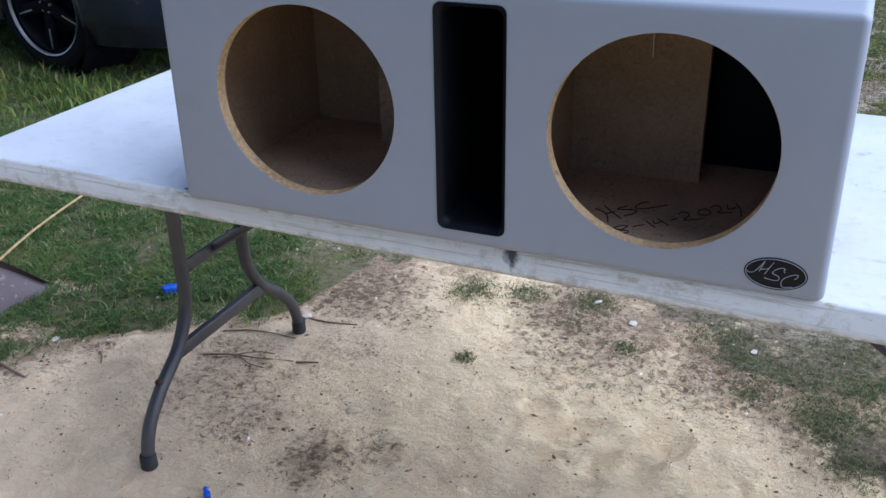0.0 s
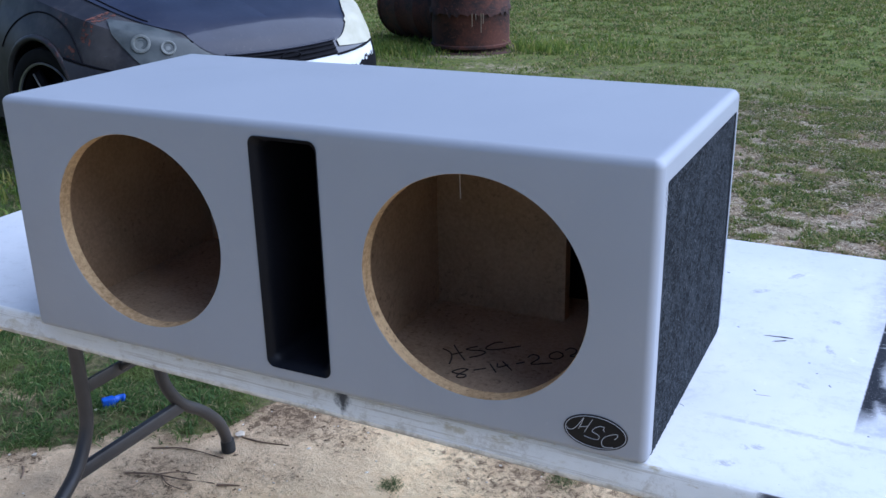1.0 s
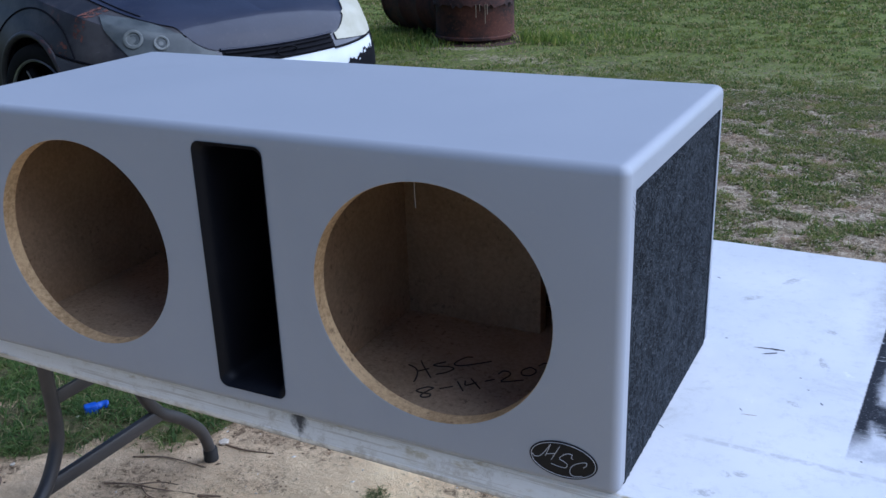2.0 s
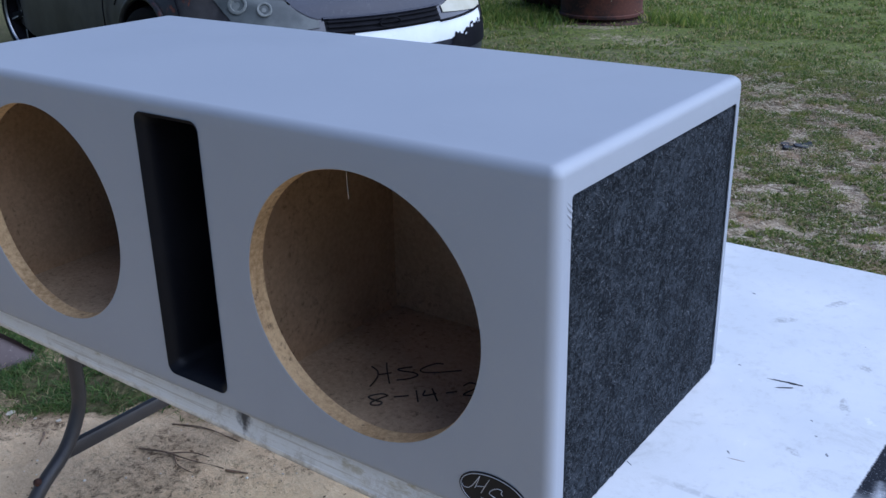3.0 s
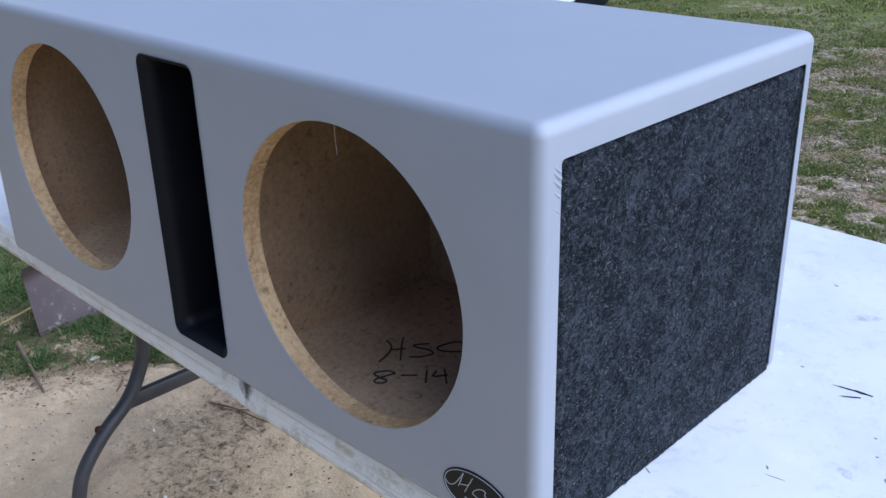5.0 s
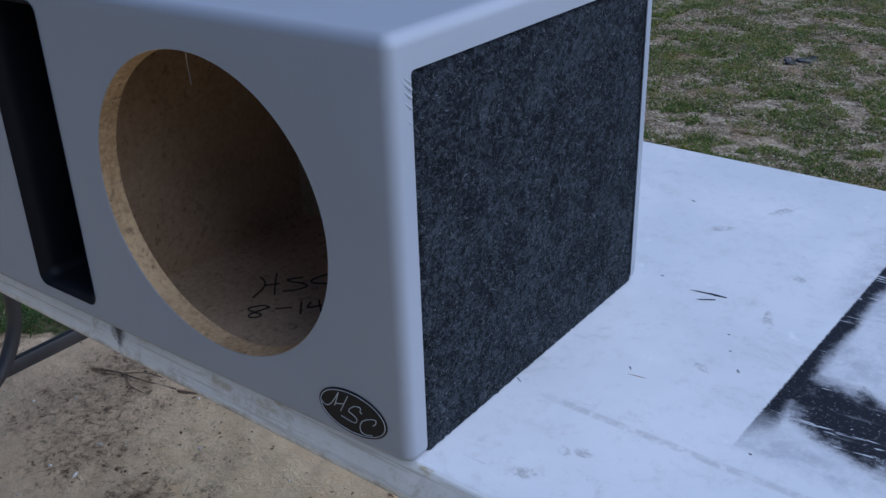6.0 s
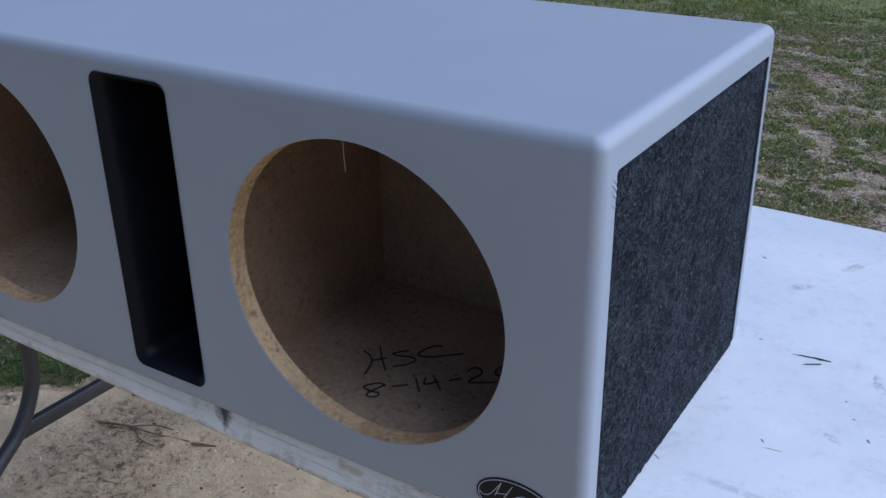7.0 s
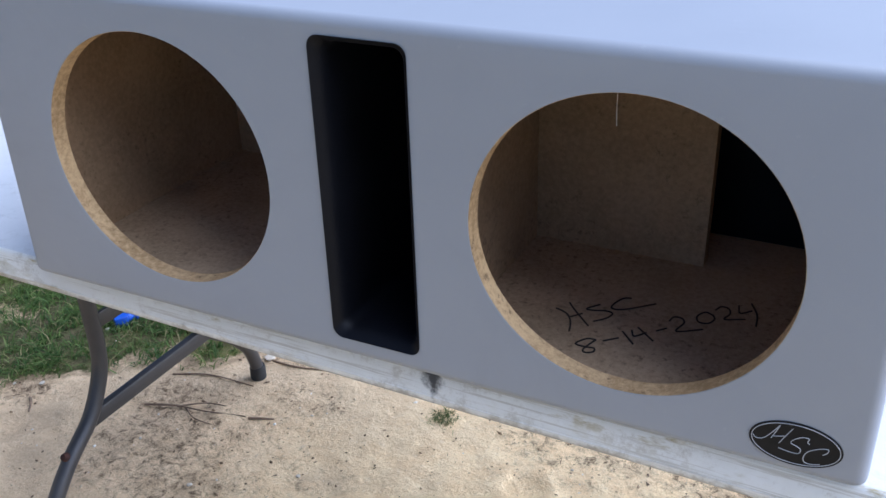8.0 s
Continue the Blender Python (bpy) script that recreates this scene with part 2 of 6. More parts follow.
def ground_material():
    n = Nodes("sand_and_turf")
    turf, litter, clump = n.attr("turf"), n.attr("litter"), n.attr("clump")
    grain, grain2 = n.noise(420, 4, 0.7), n.noise(55, 5, 0.65)
    lump, big = n.noise(17, 5, 0.6), n.noise(1.1, 4)
    shade = n.band(lump, 0.3, 0.7)
    # sand under the table gets a brighter colour to offset the table's shade
    sand_left = n.mix(shade, (0.74, 0.54, 0.325), (0.85, 0.64, 0.40))
    sand = n.mix(n.band(n.math("ADD", n.axis(0), n.math("MULTIPLY", big, 0.5)), -1.0, -0.45), sand_left, n.mix(shade, (0.88, 0.65, 0.37), (0.94, 0.74, 0.445)))
    sand = n.mix(n.math("MULTIPLY", n.band(n.noise(2.4, 6, 0.6), 0.44, 0.62), 0.42), sand, (0.50, 0.385, 0.255))
    sand = n.mix(n.math("MULTIPLY", n.band(grain2, 0.55, 0.75), 0.30), sand, (0.74, 0.64, 0.48))
    sand = n.mix(n.math("MULTIPLY", n.band(n.noise(10, 8, 0.78), 0.52, 0.68), 0.34), sand, (0.48, 0.35, 0.215))
    sand = n.mix(n.math("MULTIPLY", n.band(n.noise(31, 7, 0.8, None, 0.7), 0.56, 0.67), 0.42), sand, (0.42, 0.30, 0.185))
    sand = n.mix(n.math("MULTIPLY", n.band(grain, 0.50, 0.66), 0.30), sand, (0.42, 0.31, 0.19))
    sand = n.mix(n.math("MULTIPLY", n.band(n.noise(95, 5, 0.8), 0.55, 0.68), 0.42), sand, (0.88, 0.74, 0.50))
    crumbs = n.band(n.noise(150, 4, 0.75), 0.645, 0.70)
    sand = n.mix(n.math("MULTIPLY", crumbs, 0.42), sand, (0.17, 0.12, 0.075))
    flecks = n.band(n.noise(230, 3, 0.7), 0.68, 0.73)
    sand = n.mix(n.math("MULTIPLY", flecks, 0.5), sand, (0.85, 0.78, 0.66))
    ragged = n.math("ADD", n.math("MULTIPLY", n.math("SUBTRACT", n.noise(24, 6, 0.75), 0.5), 1.3), n.math("MULTIPLY", n.math("SUBTRACT", n.noise(85, 5, 0.8), 0.5), 0.9))
    humus = n.band(n.math("ADD", n.noise(44, 8, 0.82, None, 0.6), n.math("MULTIPLY", litter, 0.14)), 0.54, 0.68)
    sand = n.mix(n.math("MULTIPLY", n.band(n.math("ADD", litter, ragged), 0.25, 0.80), 0.74), sand, n.mix(n.noise(90, 5, 0.75), (0.27, 0.185, 0.11), (0.50, 0.365, 0.225)))
    sand = n.mix(n.math("MULTIPLY", humus, n.band(n.math("ADD", litter, n.math("MULTIPLY", ragged, 0.5)), 0.10, 0.45)), sand, (0.155, 0.105, 0.062))
    rimsoil = n.math("MULTIPLY", n.math("MULTIPLY", n.band(turf, 0.0, 0.16), n.band(turf, 0.75, 0.40)), n.band(n.noise(36, 7, 0.8), 0.36, 0.56))
    sand = n.mix(n.math("MULTIPLY", rimsoil, 0.7), sand, n.mix(n.noise(80, 6, 0.8), (0.17, 0.108, 0.062), (0.46, 0.325, 0.20)))
    sand = n.mix(n.math("MULTIPLY", n.band(n.axis(1), 1.3, 2.2), 0.8), sand, n.mix(n.noise(70, 5, 0.75), (0.24, 0.19, 0.13), (0.50, 0.41, 0.30)))
    soil = n.mix(n.band(grain2, 0.35, 0.65), (0.10, 0.085, 0.045), (0.26, 0.20, 0.125))
    green = n.mix(n.band(n.noise(2.2, 4), 0.35, 0.65), (0.068, 0.105, 0.013), (0.155, 0.19, 0.030))
    under = n.mix(n.band(n.noise(26, 5, 0.7), 0.34, 0.54), soil, green)
    dry = n.mix(n.noise(60, 4, 0.7), (0.16, 0.125, 0.07), (0.30, 0.235, 0.14))
    under = n.mix(n.math("MULTIPLY", n.band(n.noise(12.0, 8, 0.78), 0.48, 0.60), 0.66), under, dry)
    open_side = n.math("MULTIPLY", n.band(n.axis(0), -1.5, -1.0), n.band(n.axis(1), 7.5, 4.0))
    pale = n.math("MULTIPLY", n.band(n.noise(19.0, 8, 0.82, n.scaled(0.7, 1.0, 1.0)), 0.49, 0.54), n.math("MULTIPLY", n.band(n.axis(0), -3.2, -1.2), n.band(n.axis(1), 6.5, 4.0)))
    duff = n.mix(n.band(n.noise(52, 8, 0.82), 0.40, 0.60), (0.055, 0.043, 0.024), (0.25, 0.19, 0.12))
    duff = n.mix(n.math("MULTIPLY", n.band(n.noise(120, 5, 0.8, n.scaled(0.6, 1.2, 1.0), 1.0), 0.56, 0.66), 0.7), duff, (0.46, 0.38, 0.27))
    duff = n.mix(n.band(n.noise(9, 6, 0.7), 0.57, 0.65), duff, sand)
    under = n.mix(n.math("MULTIPLY", open_side, 0.88), under, duff)
    lawn = n.band(n.axis(0), -1.1, -1.6)
    under = n.mix(n.math("MULTIPLY", lawn, 0.75), under, n.mix(n.band(grain2, 0.35, 0.65), (0.045, 0.05, 0.02), (0.16, 0.13, 0.07)))
    yard = n.math("MULTIPLY", n.band(n.axis(0), -2.6, -1.6), n.math("MULTIPLY", n.band(n.axis(1), 1.2, 1.8), n.band(n.axis(1), 5.2, 3.8)))
    bits = n.mix(n.band(n.noise(75, 6, 0.8), 0.42, 0.60), (0.13, 0.09, 0.06), (0.40, 0.32, 0.225))
    bits = n.mix(n.math("MULTIPLY", n.band(n.noise(30, 5, 0.7), 0.55, 0.66), 0.6), bits, (0.26, 0.14, 0.085))
    under = n.mix(n.math("MULTIPLY", yard, n.band(n.noise(16, 7, 0.78, n.scaled(0.8, 1.0, 1.0)), 0.42, 0.54)), under, bits)
    # takes in the unseen turf added at negative y
    grown = n.math("MAXIMUM", n.band(n.axis(1), 4.6, 5.8), n.math("MAXIMUM", n.band(n.axis(1), -1.4, -2.4), n.math("MULTIPLY", n.band(n.axis(0), 1.9, 2.4), n.band(n.axis(1), 0.8, 1.6))))
    moss = n.math("MULTIPLY", grown, n.band(n.math("ADD", n.noise(13, 8, 0.78), n.math("MULTIPLY", n.band(n.axis(1), 3.0, 9.0), 0.12)), 0.47, 0.56))
    under = n.mix(n.math("MULTIPLY", moss, 0.85), under, n.mix(n.band(n.noise(33, 6, 0.75), 0.35, 0.65), (0.048, 0.075, 0.012), (0.22, 0.25, 0.05)))
    under = n.mix(n.math("MULTIPLY", pale, n.math("MULTIPLY", n.band(n.axis(1), 0.9, 1.5), 0.9)), under, n.mix(n.band(n.noise(110, 5, 0.8), 0.42, 0.58), (0.33, 0.26, 0.175), (0.72, 0.62, 0.47)))
    tuft = n.band(n.math("ADD", clump, n.math("MULTIPLY", n.math("SUBTRACT", n.noise(60, 6, 0.8), 0.5), 1.2)), 0.40, 0.65)
    under = n.mix(n.math("MULTIPLY", tuft, 0.9), under, n.mix(n.band(n.noise(48, 6, 0.78), 0.36, 0.62), (0.030, 0.045, 0.010), (0.12, 0.15, 0.032)))
    edge = n.math("ADD", turf, n.math("ADD", n.math("MULTIPLY", n.math("SUBTRACT", n.noise(38, 5, 0.7), 0.5), 0.7), n.math("MULTIPLY", n.math("SUBTRACT", n.noise(100, 6, 0.8), 0.5), 0.6)))
    col = n.mix(n.band(edge, 0.40, 0.56), sand, under)
    h = n.math("ADD", n.math("ADD", n.math("MULTIPLY", lump, 0.8), n.math("MULTIPLY", n.noise(6, 4, 0.6, None, 0.8), 1.4)), n.math("ADD", n.math("MULTIPLY", n.band(n.noise(48, 7, 0.8), 0.35, 0.62), 0.55), n.math("ADD", n.math("MULTIPLY", n.noise(150, 4, 0.7), 0.26), n.math("MULTIPLY", n.noise(72, 5, 0.72, None, 0.5), 0.5))))
    nm = n.bump(h, 0.64, 0.017)
    return n.done(col, 0.93, 0.0, nm, Specular_IOR_Level=0.2)


def leaf_material(name, a, b, dry, share):
    n = Nodes(name)
    r = n.island()
    col = n.mix(r, a, b)
    far = n.band(n.math("FRACT", n.math("MULTIPLY", r, 37.0)), 1 - share - 0.02, 1 - share + 0.02)
    col = n.mix(far, col, dry)
    patch = n.noise(5.0, 5, 0.7)
    col = n.mix(n.math("MULTIPLY", n.band(patch, 0.40, 0.30), 0.35), col, (a[0] * 0.55, a[1] * 0.62, a[2] * 0.7))
    col = n.mix(n.math("MULTIPLY", n.band(patch, 0.50, 0.66), 0.7), col, (b[0] * 1.15, b[1] * 0.98, b[2] * 0.95))
    n.done(col, 0.62, 0.0, None, Specular_IOR_Level=0.3)
    thin = n.t.nodes.new("ShaderNodeBsdfTranslucent")
    n.put(thin.inputs["Color"], col)
    both = n.t.nodes.new("ShaderNodeMixShader")
    both.inputs[0].default_value = 0.5
    n.t.links.new(n.bsdf.outputs[0], both.inputs[1])
    n.t.links.new(thin.outputs[0], both.inputs[2])
    n.t.links.new(both.outputs[0], n.t.nodes["Material Output"].inputs["Surface"])
    return n.mat


def rust_material(name, a, b, c, scale=6.0):
    n = Nodes(name)
    v, f = n.noise(scale, 6, 0.7, None, 0.5), n.noise(scale * 9, 4, 0.7)
    col = n.mix(n.band(v, 0.35, 0.62), a, b)
    col = n.mix(n.math("MULTIPLY", n.band(f, 0.52, 0.7), 0.7), col, c)
    return n.done(col, 0.82, 0.15, n.bump(f, 0.5, 0.003))


def carpaint(name, a, b, coat=0.3, rough=0.35):
    n = Nodes(name)
    v, f = n.noise(2.5, 5, 0.6), n.noise(45, 5, 0.7)
    col = n.mix(n.band(v, 0.35, 0.65), a, b)
    col = n.mix(n.math("MULTIPLY", n.band(f, 0.56, 0.72), 0.12), col, (0.16, 0.15, 0.14))
    return n.done(col, n.math("ADD", rough, n.math("MULTIPLY", f, 0.15)), 0.0, n.bump(v, 0.05, 0.01), Specular_IOR_Level=0.2, Coat_Weight=coat, Coat_Roughness=0.06)


def fender_material():
    """Faded black paint with grey primer haze and rust along the upper seam."""
    n = Nodes("faded_black_fender_paint")
    v, f = n.noise(3.0, 5, 0.65), n.noise(26, 6, 0.75)
    col = n.mix(n.band(v, 0.36, 0.62), (0.015, 0.015, 0.018), (0.056, 0.052, 0.053))
    rust = n.band(n.math("ADD", n.math("MULTIPLY", f, 0.5), n.math("MULTIPLY", n.noise(1.9, 3), 0.7)), 0.74, 0.84)
    col = n.mix(n.math("MULTIPLY", rust, 0.8), col, (0.12, 0.045, 0.03))
    scuff = n.band(n.noise(9, 6, 0.8, n.scaled(0.7, 0.7, 2.5)), 0.64, 0.76)
    col = n.mix(n.math("MULTIPLY", scuff, 0.45), col, (0.16, 0.165, 0.18))
    return n.done(col, 0.42, 0.0, n.bump(v, 0.05, 0.01), Specular_IOR_Level=0.25, Coat_Weight=0.04, Coat_Roughness=0.25)


def shed_material():
    """Ribbed galvanised sheet with grey weathering and pale dents."""
    n = Nodes("weathered_galvanised_sheet")
    v = n.noise(2.4, 6, 0.65, n.scaled(1, 1, 0.4))
    f = n.noise(34, 5, 0.7, n.scaled(1, 1, 0.25))
    col = n.mix(n.band(v, 0.34, 0.66), (0.275, 0.255, 0.205), (0.40, 0.375, 0.31))
    col = n.mix(n.math("MULTIPLY", n.band(f, 0.5, 0.72), 0.4), col, (0.19, 0.18, 0.155))
    run = n.band(n.noise(30, 5, 0.7, n.scaled(1, 1, 0.05)), 0.50, 0.66)
    col = n.mix(n.math("MULTIPLY", run, 0.28), col, (0.21, 0.175, 0.115))
    col = n.mix(n.math("MULTIPLY", n.band(n.noise(22, 5, 0.7, n.scaled(1, 1, 0.07), 0.4), 0.58, 0.68), 0.5), col, (0.52, 0.51, 0.48))
    low = n.band(n.math("ADD", n.axis(2), n.math("MULTIPLY", n.noise(7, 4), 0.09)), 0.315, 0.295)
    rusty = n.math("MULTIPLY", low, n.band(n.noise(5, 4, 0.7), 0.42, 0.50))
    col = n.mix(rusty, col, n.mix(n.noise(40, 3), (0.36, 0.10, 0.02), (0.55, 0.22, 0.05)))
    # darker blotches, stronger towards the sheet's foot
    low_dark = n.math("MULTIPLY", n.band(n.noise(3.2, 5, 0.65), 0.50, 0.66), n.band(n.axis(2), 0.75, 0.36))
    col = n.mix(n.math("MULTIPLY", low_dark, 0.6), col, (0.15, 0.145, 0.13))
    return n.done(col, n.math("ADD", 0.45, n.math("MULTIPLY", f, 0.3)), n.math("SUBTRACT", 0.06, n.math("MULTIPLY", rusty, 0.05)), n.bump(v, 0.4, 0.02))


VINYL = vinyl_material()
MDF_EDGE = mdf_material("raw_mdf_edge", (0.31, 0.195, 0.085), (0.60, 0.415, 0.215), 0.75)
MDF_FACE = mdf_material("raw_mdf_face", (0.345, 0.225, 0.120), (0.49, 0.325, 0.182), 0.5)
MDF_FLOOR = mdf_material("dusty_mdf_floor", (0.36, 0.262, 0.16), (0.53, 0.395, 0.255), 0.6)
PORT_BLACK = plain("port_and_board_black", (0.0035, 0.0038, 0.0058), (0.006, 0.0064, 0.0092), 14, 0.5, 0, 0.3, 300, Specular_IOR_Level=0.15)
CARPET = carpet_material()
TABLE_WHITE = table_material()
LEG_METAL = plain("dark_grey_powder_coat", (0.045, 0.044, 0.047), (0.075, 0.07, 0.068), 9, 0.42, 0.35, 0.2, 260, 0.0006)
RUBBER = plain("black_rubber", (0.012, 0.012, 0.012), (0.022, 0.021, 0.02), 30, 0.75)
# tyre rubber with the wheel arch's shade put into its colour
TYRE = plain("shaded_black_tyre", (0.005, 0.005, 0.0055), (0.010, 0.010, 0.010), 30, 0.85, Specular_IOR_Level=0.15)
BADGE_BLACK = plain("gloss_black_decal", (0.005, 0.005, 0.006), (0.009, 0.009, 0.011), 40, 0.5, Specular_IOR_Level=0.2)
SILVER_INK = plain("silver_decal_ink", (0.28, 0.29, 0.31), (0.42, 0.43, 0.45), 60, 0.4)
INK = plain("black_marker_ink", (0.010, 0.009, 0.009), (0.022, 0.018, 0.017), 200, 0.7)
THREAD = plain("pale_thread", (0.26, 0.24, 0.21), (0.36, 0.34, 0.30), 80, 0.8)
SCUFF = plain("dark_scuff", (0.07, 0.075, 0.09), (0.25, 0.26, 0.28), 60, 0.7)
SCUFF_BLACK = plain("black_scuff", (0.012, 0.012, 0.016), (0.03, 0.03, 0.036), 60, 0.7, Specular_IOR_Level=0.2)
GROUND = ground_material()
GRASS = leaf_material("lawn_grass_blade", (0.042, 0.098, 0.026), (0.175, 0.250, 0.066), (0.37, 0.315, 0.155), 0.11)
GRASS_DRY = leaf_material("sparse_dry_grass_blade", (0.048, 0.092, 0.018), (0.205, 0.252, 0.050), (0.42, 0.34, 0.17), 0.22)
STRAW = leaf_material("dry_straw_bit", (0.10, 0.065, 0.038), (0.42, 0.33, 0.21), (0.66, 0.57, 0.42), 0.34)
WEED = leaf_material("weed_leaf", (0.075, 0.105, 0.04), (0.17, 0.205, 0.075), (0.28, 0.24, 0.12), 0.18)
WEED_TALL = leaf_material("tall_weed_leaf", (0.06, 0.11, 0.02), (0.22, 0.29, 0.05), (0.36, 0.34, 0.09), 0.15)
PEBBLE = plain("pale_pebble", (0.42, 0.36, 0.28), (0.62, 0.56, 0.47), 60, 0.9, Specular_IOR_Level=0.15)
TWIG = plain("dry_twig_bark", (0.12, 0.08, 0.05), (0.25, 0.17, 0.11), 40, 0.85)
CRUMB = plain("dark_bark_crumb", (0.075, 0.05, 0.032), (0.16, 0.108, 0.066), 70, 0.9)
def grit_material():
    n = Nodes("soil_crumb")
    r = n.island()
    col = n.mix(n.band(r, 0.0, 0.7), (0.09, 0.06, 0.038), (0.32, 0.225, 0.135))
    col = n.mix(n.band(r, 0.72, 0.76), col, (0.52, 0.41, 0.27))
    return n.done(n.mix(n.band(r, 0.94, 0.96), col, (0.74, 0.70, 0.62)), 0.92, 0.0, None, Specular_IOR_Level=0.15)


def shovel_material():
    n = Nodes("dull_brown_painted_steel")
    v = n.noise(11, 5, 0.65)
    col = n.mix(v, (0.046, 0.030, 0.029), (0.080, 0.053, 0.050))
    rub = n.band(n.noise(24, 7, 0.82), 0.56, 0.66)
    col = n.mix(n.math("MULTIPLY", rub, 0.6), col, (0.30, 0.26, 0.24))
    return n.done(col, 0.55, 0.1, n.bump(v, 0.2, 0.004))


GRIT = grit_material()
BLUE = plain("blue_plastic", (0.012, 0.055, 0.36), (0.026, 0.11, 0.54), 50, 0.4)
YELLOW_CORD = plain("faded_yellow_cord", (0.25, 0.175, 0.06), (0.38, 0.28, 0.115), 60, 0.7)
BROWN_METAL = shovel_material()
RUST = rust_material("rusted_drum_steel", (0.016, 0.008, 0.007), (0.078, 0.024, 0.013), (0.14, 0.050, 0.022))
RUST_DARK = rust_material("burnt_rust", (0.02, 0.011, 0.010), (0.07, 0.026, 0.018), (0.11, 0.04, 0.025), 9)
CAR_NAVY = carpaint("dark_navy_paint", (0.014, 0.016, 0.030), (0.024, 0.027, 0.045))
CAR_FENDER = fender_material()
CAR_GLOSS = carpaint("glossy_navy_paint", (0.008, 0.009, 0.020), (0.014, 0.016, 0.030), 0.9, 0.25)
RUST_BRIGHT = rust_material("orange_body_rust", (0.05, 0.022, 0.018), (0.13, 0.045, 0.03), (0.18, 0.065, 0.04), 20)
CAR_WHITE = carpaint("white_bumper_paint", (0.62, 0.64, 0.66), (0.72, 0.73, 0.74))
CAR_BLACK = plain("black_car_plastic", (0.005, 0.005, 0.007), (0.010, 0.010, 0.013), 20, 0.6, Specular_IOR_Level=0.05)
CHROME = plain("worn_bright_rim", (0.42, 0.42, 0.44), (0.55, 0.55, 0.57), 30, 0.35, 0.9)
LAMP_HAZE = plain("hazed_lamp_plastic", (0.036, 0.042, 0.044), (0.090, 0.099, 0.098), 9, 0.4, 0.0, 0.05, 60, Specular_IOR_Level=0.3, Coat_Weight=0.08)
LAMP_YELLOW = plain("yellowed_lamp_plastic", (0.38, 0.36, 0.27), (0.47, 0.45, 0.36), 9, 0.5, 0.0, 0.05, 60, Specular_IOR_Level=0.2)
LAMP_RING = plain("lamp_reflector_ring", (0.085, 0.093, 0.090), (0.14, 0.148, 0.138), 20, 0.4)
WINDOW_GLASS = plain("dark_car_glass", (0.012, 0.014, 0.016), (0.02, 0.022, 0.025), 8, 0.06, 0.0, 0.0)
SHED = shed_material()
SHED_TRIM = plain("pale_grey_trim", (0.235, 0.24, 0.225), (0.325, 0.33, 0.31), 5, 0.6, 0.05)
PVC = plain("white_pvc_pipe", (0.62, 0.63, 0.65), (0.72, 0.72, 0.73), 12, 0.45)
CONCRETE = plain("grey_brown_concrete", (0.17, 0.135, 0.088), (0.31, 0.25, 0.17), 18, 0.9, 0, 0.6, 120, 0.004)
GREY_STEEL = plain("grey_steel_rail", (0.24, 0.25, 0.27), (0.40, 0.41, 0.43), 14, 0.5, 0.3)
PALE_SHEET = plain("shiny_pale_sheet", (0.56, 0.60, 0.80), (0.70, 0.74, 0.90), 6, 0.3, 0.1)
FOAM = plain("aged_yellow_foam", (0.50, 0.33, 0.11), (0.68, 0.52, 0.25), 40, 0.85, 0.0, 0.6, 120, 0.003)
BARE_METAL = plain("bright_creased_metal", (0.62, 0.62, 0.63), (0.80, 0.80, 0.80), 60, 0.22, 1.0)
BLACK_SCRAP = plain("black_plastic_scrap", (0.012, 0.013, 0.016), (0.03, 0.03, 0.034), 20, 0.5)


# ---- mesh helpers ----
def mesh_from(bm, name, material, smooth=True, flat_sides=False):
    me = bpy.data.meshes.new(name)
    bmesh.ops.recalc_face_normals(bm, faces=bm.faces)
    for f in bm.faces:
        f.smooth = smooth and not (flat_sides and max(abs(f.normal.x), abs(f.normal.y), abs(f.normal.z)) > 0.9995)
    bm.to_mesh(me)
    bm.free()
    me.materials.append(material)
    if smooth:
        me.set_sharp_from_angle(angle=radians(38))
    return me


def part(name, bm, material, parent, label="", smooth=True, flat_sides=False):
    ob = new(name, mesh_from(bm, name, material, smooth, flat_sides))
    ob.parent = parent
    return tagged(ob, label)


def thing(name, m, label, category, group="", kind=""):
    """An Empty at a thing's base."""
    ob = new(name)
    ob.empty_display_size = 0.1
    ob.matrix_world = m
    return tagged(ob, label, category, group, kind)


def box(x0, x1, y0, y1, z0, z1, r=0.0, seg=2, bm=None, profile=0.5):
    b = bmesh.new()
    bmesh.ops.create_cube(b, size=1.0)
    for v in b.verts:
        v.co = ((x0 + x1) / 2 + v.co.x * (x1 - x0), (y0 + y1) / 2 + v.co.y * (y1 - y0), (z0 + z1) / 2 + v.co.z * (z1 - z0))
    if r:
        bmesh.ops.bevel(b, geom=b.edges[:], offset=r, segments=seg, profile=profile, affect="EDGES")
    return join(bm, b)


def join(bm, b):
    """Adds the bmesh b to bm (or gives b alone)."""
    if bm is None:
        return b
    me = bpy.data.meshes.new("joined")
    b.to_mesh(me)
    b.free()
    bm.from_mesh(me)
    bpy.data.meshes.remove(me)
    return bm


